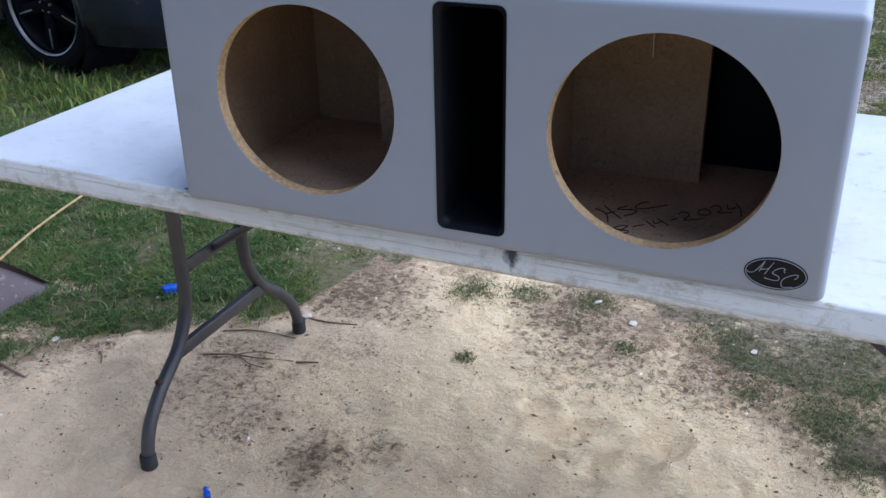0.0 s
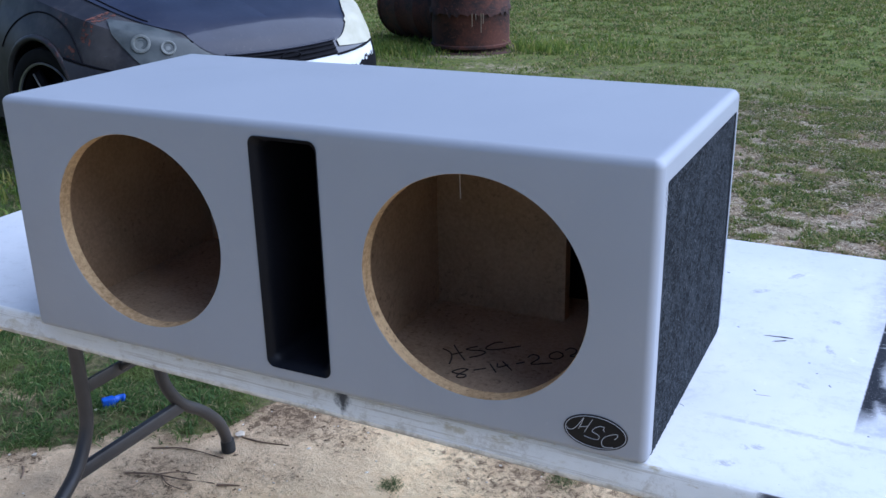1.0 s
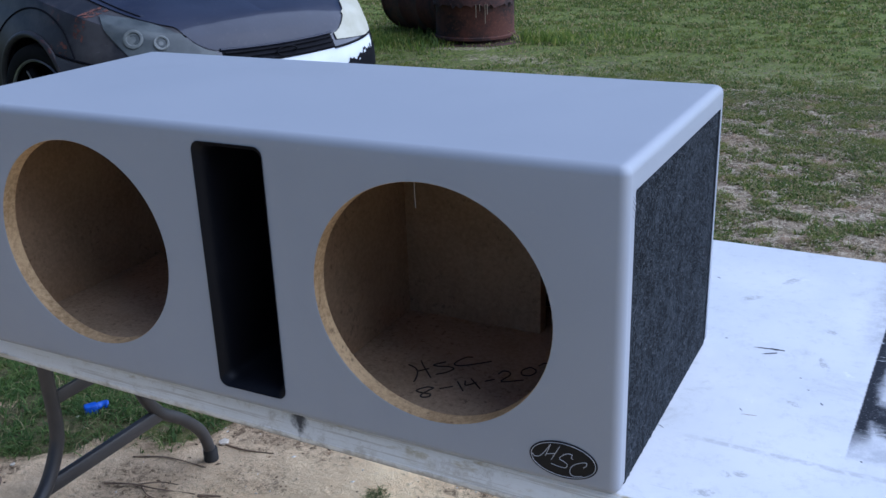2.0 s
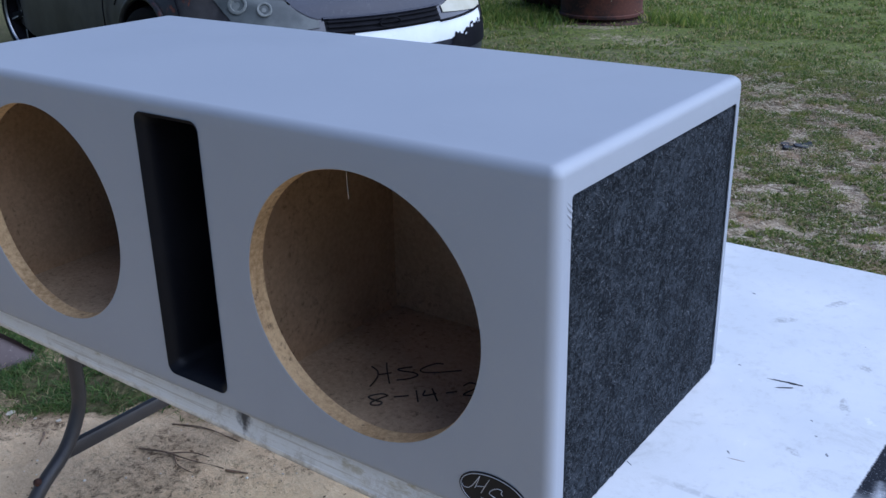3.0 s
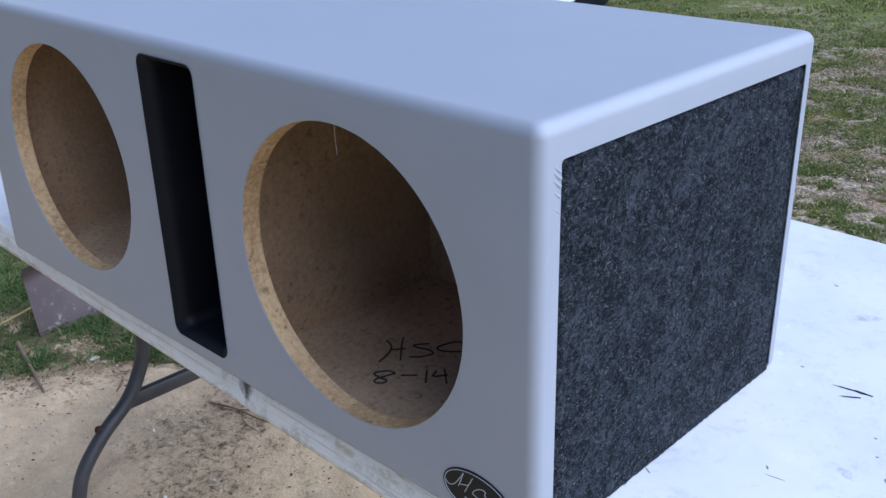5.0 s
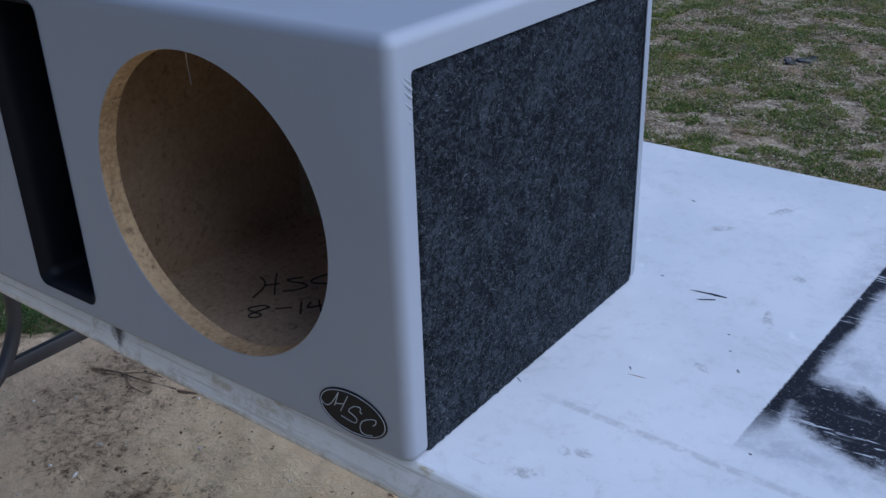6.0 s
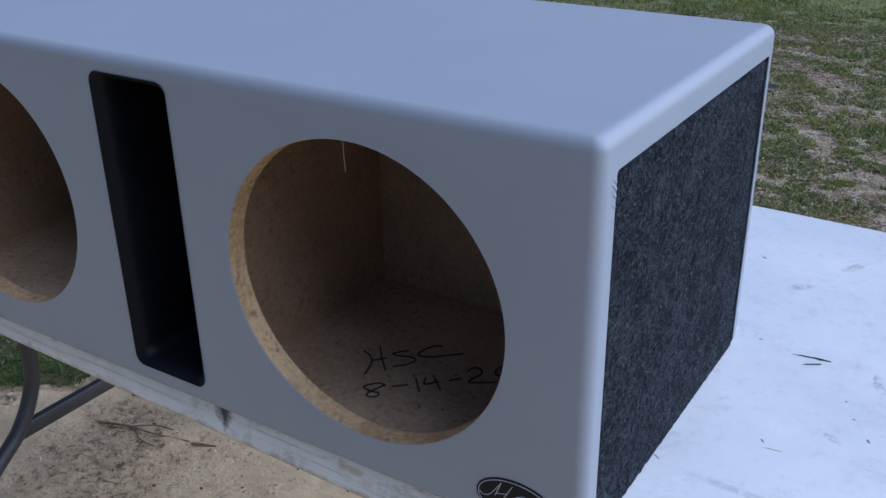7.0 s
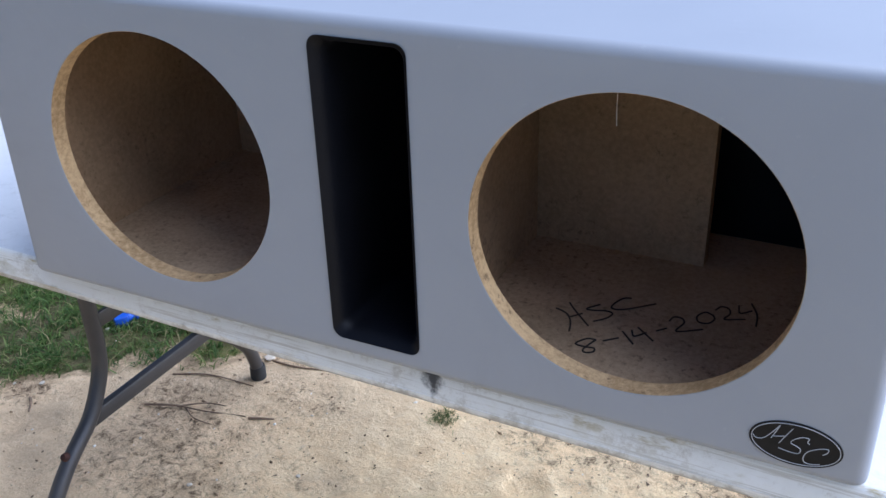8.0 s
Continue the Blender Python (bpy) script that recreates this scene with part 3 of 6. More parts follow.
def smooth_line(points, steps=6):
    """Catmull-Rom through the points."""
    p = [Vector(q) for q in points]
    p = [2 * p[0] - p[1]] + p + [2 * p[-1] - p[-2]]
    out = []
    for i in range(1, len(p) - 2):
        for k in range(steps):
            t = k / steps
            out.append(0.5 * ((2 * p[i]) + (p[i + 1] - p[i - 1]) * t + (2 * p[i - 1] - 5 * p[i] + 4 * p[i + 1] - p[i + 2]) * t * t + (3 * p[i] - p[i - 1] - 3 * p[i + 1] + p[i + 2]) * t ** 3))
    return out + [p[-2]]


def tube(points, r, n=12, bm=None, closed=False, flat=1.0):
    """A round bar along points; r may be a list."""
    b = bmesh.new()
    pts = [Vector(p) for p in points]
    radii = r if isinstance(r, (list, tuple)) else [r] * len(pts)
    rings, side = [], None
    for i, p in enumerate(pts):
        a, c = (pts[i - 1], pts[(i + 1) % len(pts)]) if closed else (pts[max(i - 1, 0)], pts[min(i + 1, len(pts) - 1)])
        d = (c - a).normalized()
        if side is None:
            side = d.orthogonal().normalized()
        side = (side - d * side.dot(d)).normalized()
        up = d.cross(side)
        rings.append([b.verts.new(p + (side * math.cos(2 * math.pi * k / n) + up * math.sin(2 * math.pi * k / n) * flat) * radii[i]) for k in range(n)])
    pairs = list(zip(rings, rings[1:])) + ([(rings[-1], rings[0])] if closed else [])
    for q, s in pairs:
        for k in range(n):
            b.faces.new((q[k], q[(k + 1) % n], s[(k + 1) % n], s[k]))
    if not closed:
        b.faces.new(rings[0])
        b.faces.new(rings[-1])
    return join(bm, b)


def lathe(profile, n=32, bm=None, arc=1.0):
    """Turns a profile of (radius, z) round z."""
    b = bmesh.new()
    m = n if arc >= 1 else n + 1
    rings = [[b.verts.new((r * math.cos(2 * math.pi * arc * k / n), r * math.sin(2 * math.pi * arc * k / n), z)) for k in range(m)] for r, z in profile]
    for q, s in zip(rings, rings[1:]):
        for k in range(n):
            b.faces.new((q[k], q[(k + 1) % m], s[(k + 1) % m], s[k]))
    bmesh.ops.remove_doubles(b, verts=b.verts[:], dist=1e-5)
    return join(bm, b)


def rounded_rect(x0, x1, z0, z1, r, n=5):
    """Corner-rounded loop in a plane, counter-clockwise."""
    out = []
    for cx, cz, a in ((x1 - r, z1 - r, 0), (x0 + r, z1 - r, 90), (x0 + r, z0 + r, 180), (x1 - r, z0 + r, 270)):
        for k in range(n + 1):
            t = radians(a + 90 * k / n)
            out.append((cx + r * math.cos(t), cz + r * math.sin(t)))
    return out


def loft(loops, bm=None, cap0=False, cap1=False):
    b = bmesh.new()
    rings = [[b.verts.new(p) for p in loop] for loop in loops]
    for q, s in zip(rings, rings[1:]):
        for k in range(len(q)):
            b.faces.new((q[k], q[(k + 1) % len(q)], s[(k + 1) % len(q)], s[k]))
    if cap0:
        b.faces.new(rings[0])
    if cap1:
        b.faces.new(rings[-1])
    return join(bm, b)


def cut(bm, cutters):
    """bm with the solids in cutters taken away."""
    base = new("cut_base", mesh_from(bm, "cut_base", VINYL))
    obs = [new("cutter", mesh_from(c, "cutter", VINYL)) for c in cutters]
    for o in obs:
        mod = base.modifiers.new("cut", "BOOLEAN")
        mod.operation, mod.solver, mod.object = "DIFFERENCE", "EXACT", o
    bpy.context.view_layer.update()
    me = bpy.data.meshes.new_from_object(base.evaluated_get(bpy.context.evaluated_depsgraph_get()))
    b = bmesh.new()
    b.from_mesh(me)
    for o in (base, *obs):
        data = o.data
        bpy.data.objects.remove(o)
        bpy.data.meshes.remove(data)
    bpy.data.meshes.remove(me)
    return b


def drum_solid(cx, cz, r, y0, y1, n=96):
    loop = [(cx + r * math.cos(2 * math.pi * k / n), cz + r * 0.966 * math.sin(2 * math.pi * k / n)) for k in range(n)]
    return loft([[(x, y0, z) for x, z in loop], [(x, y1, z) for x, z in loop]], None, True, True)


def lattice_noise(x, y, scale, seed):
    """Smooth value noise on arrays, 0 to 1."""
    x, y = np.asarray(x) * scale, np.asarray(y) * scale
    xi, yi = np.floor(x), np.floor(y)
    fx, fy = x - xi, y - yi
    fx, fy = fx * fx * (3 - 2 * fx), fy * fy * (3 - 2 * fy)

    def h(i, j):
        v = np.sin(i * 127.1 + j * 311.7 + seed * 74.7) * 43758.5453
        return v - np.floor(v)

    return (h(xi, yi) * (1 - fx) + h(xi + 1, yi) * fx) * (1 - fy) + (h(xi, yi + 1) * (1 - fx) + h(xi + 1, yi + 1) * fx) * fy


def fractal(x, y, scale, seed):
    return (lattice_noise(x, y, scale, seed) * 0.5 + lattice_noise(x, y, scale * 2.1, seed + 1) * 0.3 + lattice_noise(x, y, scale * 4.3, seed + 2) * 0.2)


# ---- ground ----
EDGE_X = (-40, -6, -2.6, -2.28, -1.99, -1.88, -1.76, -1.66, -1.60, -1.5, -1.33, -1.25, -1.2, -1.0, -0.75, -0.5, -0.28, 0.0, 0.3, 3.0, 40)
EDGE_Y = (-9, -0.9, -0.20, -0.16, -0.12, 0.02, 0.28, 0.42, 0.54, 0.61, 0.62, 0.72, 1.10, 1.26, 1.24, 1.14, 0.97, 0.74, 0.60, 0.3, -3)


SAND_SPOTS = ((-2.745, 5.75, 0.45, 0.22), (-3.3, 6.1, 0.45, 0.16), (-0.62, 4.13, 0.10, 0.07), (-0.30, 2.94, 0.20, 0.12), (-1.18, 3.92, 0.15, 0.12), (-0.66, 2.73, 0.2, 0.12), (-1.0, 3.37, 0.14, 0.10), (0.0, 4.02, 0.12, 0.08), (-0.64, 3.96, 0.12, 0.10), (-0.52, 3.39, 0.08, 0.08), (-1.9, 0.62, 0.07, 0.06), (-1.82, 0.40, 0.09, 0.06), (-2.1, 0.31, 0.10, 0.06), (-2.35, 0.75, 0.12, 0.08), (-2.21, -0.02, 0.10, 0.06), (-1.82, 0.24, 0.16, 0.13), (-1.72, 0.34, 0.12, 0.08), (-2.02, -0.02, 0.10, 0.08))


def turf_at(x, y):
    """How much of the ground is turf, 0 to 1."""
    d = y - np.interp(x, EDGE_X, EDGE_Y) + (fractal(x, y, 5.5, 3) - 0.5) * (0.34 + 0.12 * np.clip((x + 1.2) / 0.4, 0, 1))
    base = np.clip(d / (0.13 + 0.09 * np.clip((x + 1.2) / 0.4, 0, 1)) + 0.35, 0, 1)
    right = np.clip((x + 1.35) / 0.5, 0, 1)
    bare = np.clip((fractal(x, y, 2.6, 11) - 0.56) / 0.12, 0, 1) * (0.15 + 0.30 * right)
    spots = np.clip((fractal(x, y * 1.3, 13.0, 17) - 0.50) / 0.10, 0, 1) * (0.15 + 0.2 * right)
    close = np.exp(-(x * x + (y - 1) ** 2) / 22.0)
    # unseen turf behind the camera, added to dim and cool bounce on the box
    base = np.maximum(base, np.clip((-2.1 - y + (fractal(x, y, 1.6, 61) - 0.5) * 0.8) / 0.5, 0, 1))
    worn = np.zeros_like(base)
    for cx, cy, rx, ry in SAND_SPOTS:
        worn = np.maximum(worn, np.exp(-((x - cx) / rx) ** 2 - ((y - cy) / ry) ** 2) * np.clip(fractal(x, y, 15, 77) * 3.4 - 0.8, 0, 1))
    return np.clip(base * (1 - bare * close) * (1 - spots * close) * (1 - np.clip(worn, 0, 0.5)), 0, 1)


def clump_at(x, y):
    """Where the yard's grass stands in clumps, 0 to 1."""
    c = 0.26 * fractal(x, y, 3.4, 131) + 0.42 * fractal(x, y * 1.2, 8.5, 135) + 0.32 * fractal(x, y * 1.2, 19.0, 133)
    return np.clip((c - 0.478) / 0.03, 0, 1) * (1 - np.exp(-((x + 0.88) / 0.16) ** 2 - ((y - 3.60) / 0.2) ** 2)) * np.clip((y - 1.05) / 0.25, 0, 1) * np.clip((5.8 - y) / 0.8, 0, 1) * np.clip((x + 2.2) / 0.5, 0, 1) * np.clip((2.4 - x) / 0.4, 0, 1)


def litter_at(x, y):
    s = np.zeros_like(x)
    for cx, cy, r, a in ((-0.88, 0.25, 0.10, 0.80), (-0.78, 0.33, 0.08, 0.6), (-1.22, 0.42, 0.26, 0.46), (-1.30, 0.54, 0.14, 0.5), (-1.04, 0.64, 0.14, 0.4), (-1.15, 0.94, 0.20, 1.0), (-1.35, 1.12, 0.25, 1.0), (-0.95, 0.85, 0.12, 0.5), (-1.82, 0.24, 0.12, 0.8), (-1.62, 0.43, 0.08, 0.7), (-1.10, 0.30, 0.16, 0.5), (-0.95, 0.36, 0.26, 0.30), (-0.15, 0.90, 0.22, 0.9), (-0.55, 1.02, 0.2, 0.9), (-0.45, 0.95, 0.3, 0.7), (0.05, 0.95, 0.35, 0.7), (-1.75, 0.32, 0.2, 0.5), (-3.0, 6.0, 0.5, 0.8)):
        s = np.maximum(s, a * np.exp(-((x - cx) ** 2 + (y - cy) ** 2) / (r * r)))
    return s


def height_at(x, y):
    near = np.exp(-(x * x + (y - 1) ** 2) / 30.0)
    dents = 0.0
    for cx, cy, a, b, turn in ((-0.43, 0.55, 0.10, 0.045, 0.6), (-0.32, 0.46, 0.10, 0.045, 0.3), (-0.52, 0.60, 0.05, 0.04, 0.0), (-0.24, 0.54, 0.09, 0.04, 1.0), (-1.55, 0.30, 0.12, 0.05, 0.8), (-1.75, 0.0, 0.12, 0.05, 0.4)):
        u, v = (x - cx) * math.cos(turn) + (y - cy) * math.sin(turn), (y - cy) * math.cos(turn) - (x - cx) * math.sin(turn)
        r = np.sqrt((u / a) ** 2 + (v / b) ** 2)
        dents = dents - 0.010 * np.clip(1.6 - 1.6 * r, 0, 1) + 0.005 * np.exp(-((r - 1.15) / 0.2) ** 2)
    for cx, cy, r, a0, a1 in ((-0.441, 0.526, 0.040, -2.2, 1.0), (-0.405, 0.535, 0.045, 1.2, 3.0), (-0.10, 0.482, 0.036, -0.6, 2.6), (-0.28, 0.555, 0.050, -1.6, 0.4), (-0.44, 0.408, 0.045, 0.2, 2.4), (-0.33, 0.45, 0.032, 2.0, 4.4)):
        a = np.mod(np.arctan2(y - cy, x - cx) - a0, 2 * np.pi)
        off = np.abs(np.hypot(x - cx, y - cy) - r)
        dents = dents + np.where(a < a1 - a0, -0.007 * np.exp(-(off / 0.007) ** 2) + 0.003 * np.exp(-((off - 0.016) / 0.006) ** 2), 0.0)
    return dents + (fractal(x, y, 2.2, 5) - 0.5) * 0.016 * near + (fractal(x, y, 9, 6) - 0.5) * 0.016 * near + (fractal(x, y, 26, 16) - 0.5) * 0.007 * near + (fractal(x, y, 0.35, 8) - 0.5) * 0.05 * (1 - near)


def build_ground():
    def axis(lo, mid, hi, step, far):
        a = list(np.arange(lo, mid, step)) + list(np.arange(mid, hi, 0.03))
        s = 0.03
        while a[-1] < far:
            s *= 1.12
            a.append(a[-1] + s)
        s = step
        while a[0] > -far:
            s *= 1.12
            a.insert(0, a[0] - s)
        return np.array(a)

    xs, ys = axis(-2.6, 0.7, 2.2, 0.012, 900.0), axis(-0.7, 1.6, 5.6, 0.012, 900.0)
    gx, gy = np.meshgrid(xs, ys)
    x, y = gx.ravel(), gy.ravel()
    co = np.stack([x, y, height_at(x, y)], 1).astype(np.float32)
    nx, ny = len(xs), len(ys)
    i = (np.arange(ny - 1)[:, None] * nx + np.arange(nx - 1)[None, :]).ravel()
    quads = np.stack([i, i + 1, i + nx + 1, i + nx], 1).astype(np.int32)
    me = bpy.data.meshes.new("ground")
    me.vertices.add(len(co))
    me.vertices.foreach_set("co", co.ravel())
    me.loops.add(quads.size)
    me.loops.foreach_set("vertex_index", quads.ravel())
    me.polygons.add(len(quads))
    me.polygons.foreach_set("loop_start", np.arange(0, quads.size, 4, dtype=np.int32))
    me.polygons.foreach_set("use_smooth", np.ones(len(quads), dtype=bool))
    for name, values in (("turf", turf_at(x, y)), ("litter", litter_at(x, y)), ("clump", clump_at(x, y))):
        me.attributes.new(name, "FLOAT", "POINT").data.foreach_set("value", values.astype(np.float32))
    me.update()
    me.materials.append(GROUND)
    return tagged(new("ground", me), "pale sandy ground with patchy green grass and bare spots", "ground", kind="structure")


ground = build_ground()


def blades(name, xy, height, width, lean, material, label, category, rng, base=0.0):
    """Many bent grass blades as one mesh."""
    n = len(xy)
    z0 = height_at(xy[:, 0], xy[:, 1]) - 0.004 + base
    a = rng.uniform(0, 2 * np.pi, n)
    side = np.stack([np.cos(a), np.sin(a), np.zeros(n)], 1) * (width * 0.5)[:, None]
    b = rng.uniform(0, 2 * np.pi, n)
    lx = np.stack([np.cos(b), np.sin(b), np.zeros(n)], 1) * (height * lean)[:, None]
    p0 = np.stack([xy[:, 0], xy[:, 1], z0], 1)
    up = np.stack([np.zeros(n), np.zeros(n), height], 1)
    mid = p0 + up * 0.55 + lx * 0.3
    tip = p0 + up * np.clip(1.0 - 0.35 * lean, 0.3, 1)[:, None] + lx
    co = np.stack([p0 - side, p0 + side, mid + side * 0.75, mid - side * 0.75, tip], 1).reshape(-1, 3)
    k = np.arange(n)[:, None] * 5
    loops = np.concatenate([k + np.array([[0, 1, 2, 3]]), k + np.array([[3, 2, 4]])], 1).ravel().astype(np.int32)
    starts = (np.arange(n)[:, None] * 7 + np.array([[0, 4]])).ravel().astype(np.int32)
    me = bpy.data.meshes.new(name)
    me.vertices.add(len(co))
    me.vertices.foreach_set("co", co.astype(np.float32).ravel())
    me.loops.add(len(loops))
    me.loops.foreach_set("vertex_index", loops)
    me.polygons.add(len(starts))
    me.polygons.foreach_set("loop_start", starts)
    me.polygons.foreach_set("use_smooth", np.ones(len(starts), dtype=bool))
    me.update()
    me.materials.append(material)
    return tagged(new(name, me), label, category, kind="stuff")


def scatter(rng, count, x0, x1, y0, y1, density):
    p = np.stack([rng.uniform(x0, x1, count), rng.uniform(y0, y1, count)], 1)
    return p[rng.uniform(0, 1, count) < density(p[:, 0], p[:, 1])]


def build_grass():
    rng = np.random.default_rng(7)

    def clumped(x, y, s, seed):
        return np.clip((fractal(x, y, s, seed) - 0.36) / 0.2, 0.0, 1)

    # thick lawn beside and behind the table's end
    p = scatter(rng, 270000, -4.6, -1.15, -0.3, 3.6, lambda x, y: turf_at(x, y) ** 1.5 * clumped(x, y, 7.0, 21) * np.clip((fractal(x, y, 13.0, 27) - 0.38) / 0.14, 0.12, 1) * np.clip((-1.16 - np.clip(y - 0.76, 0, 0.6) * 0.7 - x) / 0.12, 0, 1))
    h = rng.uniform(0.018, 0.052, len(p)) * (0.35 + 1.2 * fractal(p[:, 0], p[:, 1], 8, 4))
    blades("lawn_grass", p, h, rng.uniform(0.0022, 0.005, len(p)), rng.uniform(0.4, 1.6, len(p)), GRASS, "thick green lawn grass growing on sandy soil", "grass", rng)
    p = scatter(rng, 150000, -2.8, -1.12, -0.3, 1.9, lambda x, y: turf_at(x, y) ** 1.2 * np.clip((fractal(x, y, 11.0, 23) - 0.40) / 0.14, 0.05, 1) * np.clip((-1.16 - np.clip(y - 0.76, 0, 0.6) * 0.7 - x) / 0.10, 0, 1))
    h = rng.uniform(0.012, 0.036, len(p))
    blades("lawn_undergrowth", p, h, rng.uniform(0.0022, 0.0045, len(p)), rng.uniform(0.8, 2.0, len(p)), GRASS, "dense low green grass on sandy soil", "grass", rng)
    # sparse tufts behind the table
    p = scatter(rng, 640000, -2.0, 2.4, 0.3, 5.8, lambda x, y: np.where(y < 1.2, turf_at(x, y) ** 1.2 * np.clip((fractal(x, y, 6, 31) - 0.57) / 0.05, 0, 1) * 0.6, clump_at(x, y) * np.clip(turf_at(x, y) * 2, 0, 1)) * ((x > -1.3) | (y > 2.4)))
    h = rng.uniform(0.008, 0.022, len(p)) * np.clip(0.7 + 0.3 * p[:, 1], 0.8, 1.7)
    blades("sparse_grass", p, h, rng.uniform(0.0016, 0.0034, len(p)) * np.clip(0.4 + 0.5 * p[:, 1], 1, 2), rng.uniform(0.6, 1.8, len(p)), GRASS_DRY, "short sparse grass tufts on sandy soil", "grass", rng)
    # dry straw and leaf bits between the tufts
    p = scatter(rng, 200000, -1.7, 2.0, 1.2, 5.2, lambda x, y: np.clip((y - 1.2) * 2.0, 0, 1) * np.clip(turf_at(x, y) * 1.3, 0.1, 1) * np.clip((fractal(x, y, 5, 81) - 0.34) / 0.2, 0.1, 1))
    blades("dry_straw", p, rng.uniform(0.003, 0.008, len(p)), rng.uniform(0.0020, 0.0055, len(p)) * np.clip(0.5 + 0.35 * p[:, 1], 1, 2), rng.uniform(1.5, 5.0, len(p)), STRAW, "dry straw and dead leaf bits strewn between grass tufts", "straw", rng, 0.011)
    # middle distance
    p = scatter(rng, 620000, -6.5, 4.0, 2.8, 13.0, lambda x, y: np.where(x > -1.9, np.clip((y - 4.8) / 0.9, 0.04, 1), 1.0) * turf_at(x, y) ** 1.3 * (0.45 + 0.55 * clumped(x, y, 3.0, 41)) * (1 - np.exp(-((x + 3.1) / 0.55) ** 2 - ((y - 5.95) / 0.28) ** 2)) * np.clip((fractal(x, y, 9.0, 43) - 0.46) / 0.07, 0.04, 1) * np.clip(0.35 + (y - 2.8) * 0.25, 0.35, 1))
    h = rng.uniform(0.010, 0.032, len(p))
    blades("field_grass", p, h * np.clip(0.5 + 0.13 * p[:, 1], 1, 2), rng.uniform(0.004, 0.009, len(p)) * np.clip(0.4 + 0.15 * p[:, 1], 1, 2.4), rng.uniform(0.6, 1.6, len(p)), GRASS_DRY, "patchy green field grass in the yard", "grass", rng)
    p = scatter(rng, 60000, -16.0, 9.0, 11.0, 34.0, lambda x, y: turf_at(x, y) * clumped(x, y, 1.4, 51))
    h = rng.uniform(0.03, 0.08, len(p))
    blades("far_grass", p, h, rng.uniform(0.02, 0.05, len(p)), rng.uniform(0.4, 1.4, len(p)), GRASS_DRY, "distant patchy grass of the open yard", "grass", rng)
    p = scatter(rng, 26000, -9.0, -3.4, -3.0, 3.0, lambda x, y: turf_at(x, y) * clumped(x, y, 4.0, 61))
    h = rng.uniform(0.03, 0.09, len(p))
    blades("shed_side_grass", p, h, rng.uniform(0.004, 0.009, len(p)), rng.uniform(0.3, 1.2, len(p)), GRASS, "green grass growing round the metal shed", "grass", rng)
    # taller weeds round drums and under the car
    p = np.concatenate([rng.normal((-4.15, 6.30), (0.22, 0.12), (500, 2)), rng.normal((-2.45, 6.9), (0.35, 0.25), (350, 2)), rng.normal((-4.35, 6.2), (0.42, 0.25), (2600, 2)), rng.normal((-2.75, 6.62), (0.15, 0.12), (500, 2)), rng.normal((-3.9, 2.0), (0.5, 0.15), (700, 2)), rng.normal((-3.0, 1.95), (0.4, 0.15), (500, 2))])
    h = rng.uniform(0.03, 0.10, len(p)) * (0.5 + lattice_noise(p[:, 0], p[:, 1], 6, 15))
    blades("tall_weeds", p, h, rng.uniform(0.006, 0.014, len(p)), rng.uniform(0.2, 0.9, len(p)), WEED_TALL, "taller bright yellow-green weeds round drums and car", "weeds", rng)


build_grass()


def weed_tuft(cx, cy, r, h, count, seed, label):
    """One small plant of narrow leaves."""
    rng = np.random.default_rng(seed)
    count = int(count * 3.2)
    p = rng.normal((cx, cy), r, (count, 2))
    ob = blades("weed_tuft", p, rng.uniform(0.15, 0.55, count) * h, rng.uniform(0.0016, 0.0036, count), rng.uniform(0.7, 2.0, count), WEED, label, "weed", rng)
    return tagged(ob, group="weeds on the sand")


for i, (cx, cy, r, h, c) in enumerate(((-0.751, 0.716, 0.014, 0.035, 70), (-0.40, 0.90, 0.018, 0.03, 90), (-0.10, 0.82, 0.025, 0.03, 130), (0.06, 0.78, 0.045, 0.04, 420), (-0.86, 1.03, 0.035, 0.04, 220), (-0.72, 1.07, 0.035, 0.035, 200), (-0.54, 1.10, 0.035, 0.035, 200), (0.13, 0.64, 0.045, 0.035, 260), (-0.20, 1.04, 0.05, 0.035, 280), (-0.13, 0.95, 0.04, 0.03, 220), (-0.02, 0.92, 0.05, 0.035, 300), (0.15, 0.92, 0.05, 0.035, 300), (0.09, 1.08, 0.06, 0.035, 300), (-0.56, 0.97, 0.02, 0.025, 70))):
    weed_tuft(cx, cy, r, h, c, 100 + i, "small green weed rooted in the bare sand")


# ---- folding table ----
TOP = 0.684
LEAN = pose(0, 0, TOP, -0.3, 0, 0) @ pose(0, 0, -TOP)          # the top leans back a little on the soft ground


def leg_line(foot_y, knee_y, x=0.0):
    """Wishbone leg: upright, a knee, splayed foot."""
    s = 1 if foot_y > knee_y else -1
    w = abs(foot_y - knee_y)
    return smooth_line([(x, knee_y, TOP - 0.042), (x, knee_y, 0.42), (x, knee_y - s * 0.0, 0.315), (x, knee_y + s * 0.012, 0.262), (x, knee_y + s * w * 0.27, 0.202), (x, knee_y + s * w * 0.60, 0.152), (x, knee_y + s * w * 0.86, 0.098), (x, knee_y + s * w * 0.97, 0.05), (x, foot_y, 0.006)], 7)


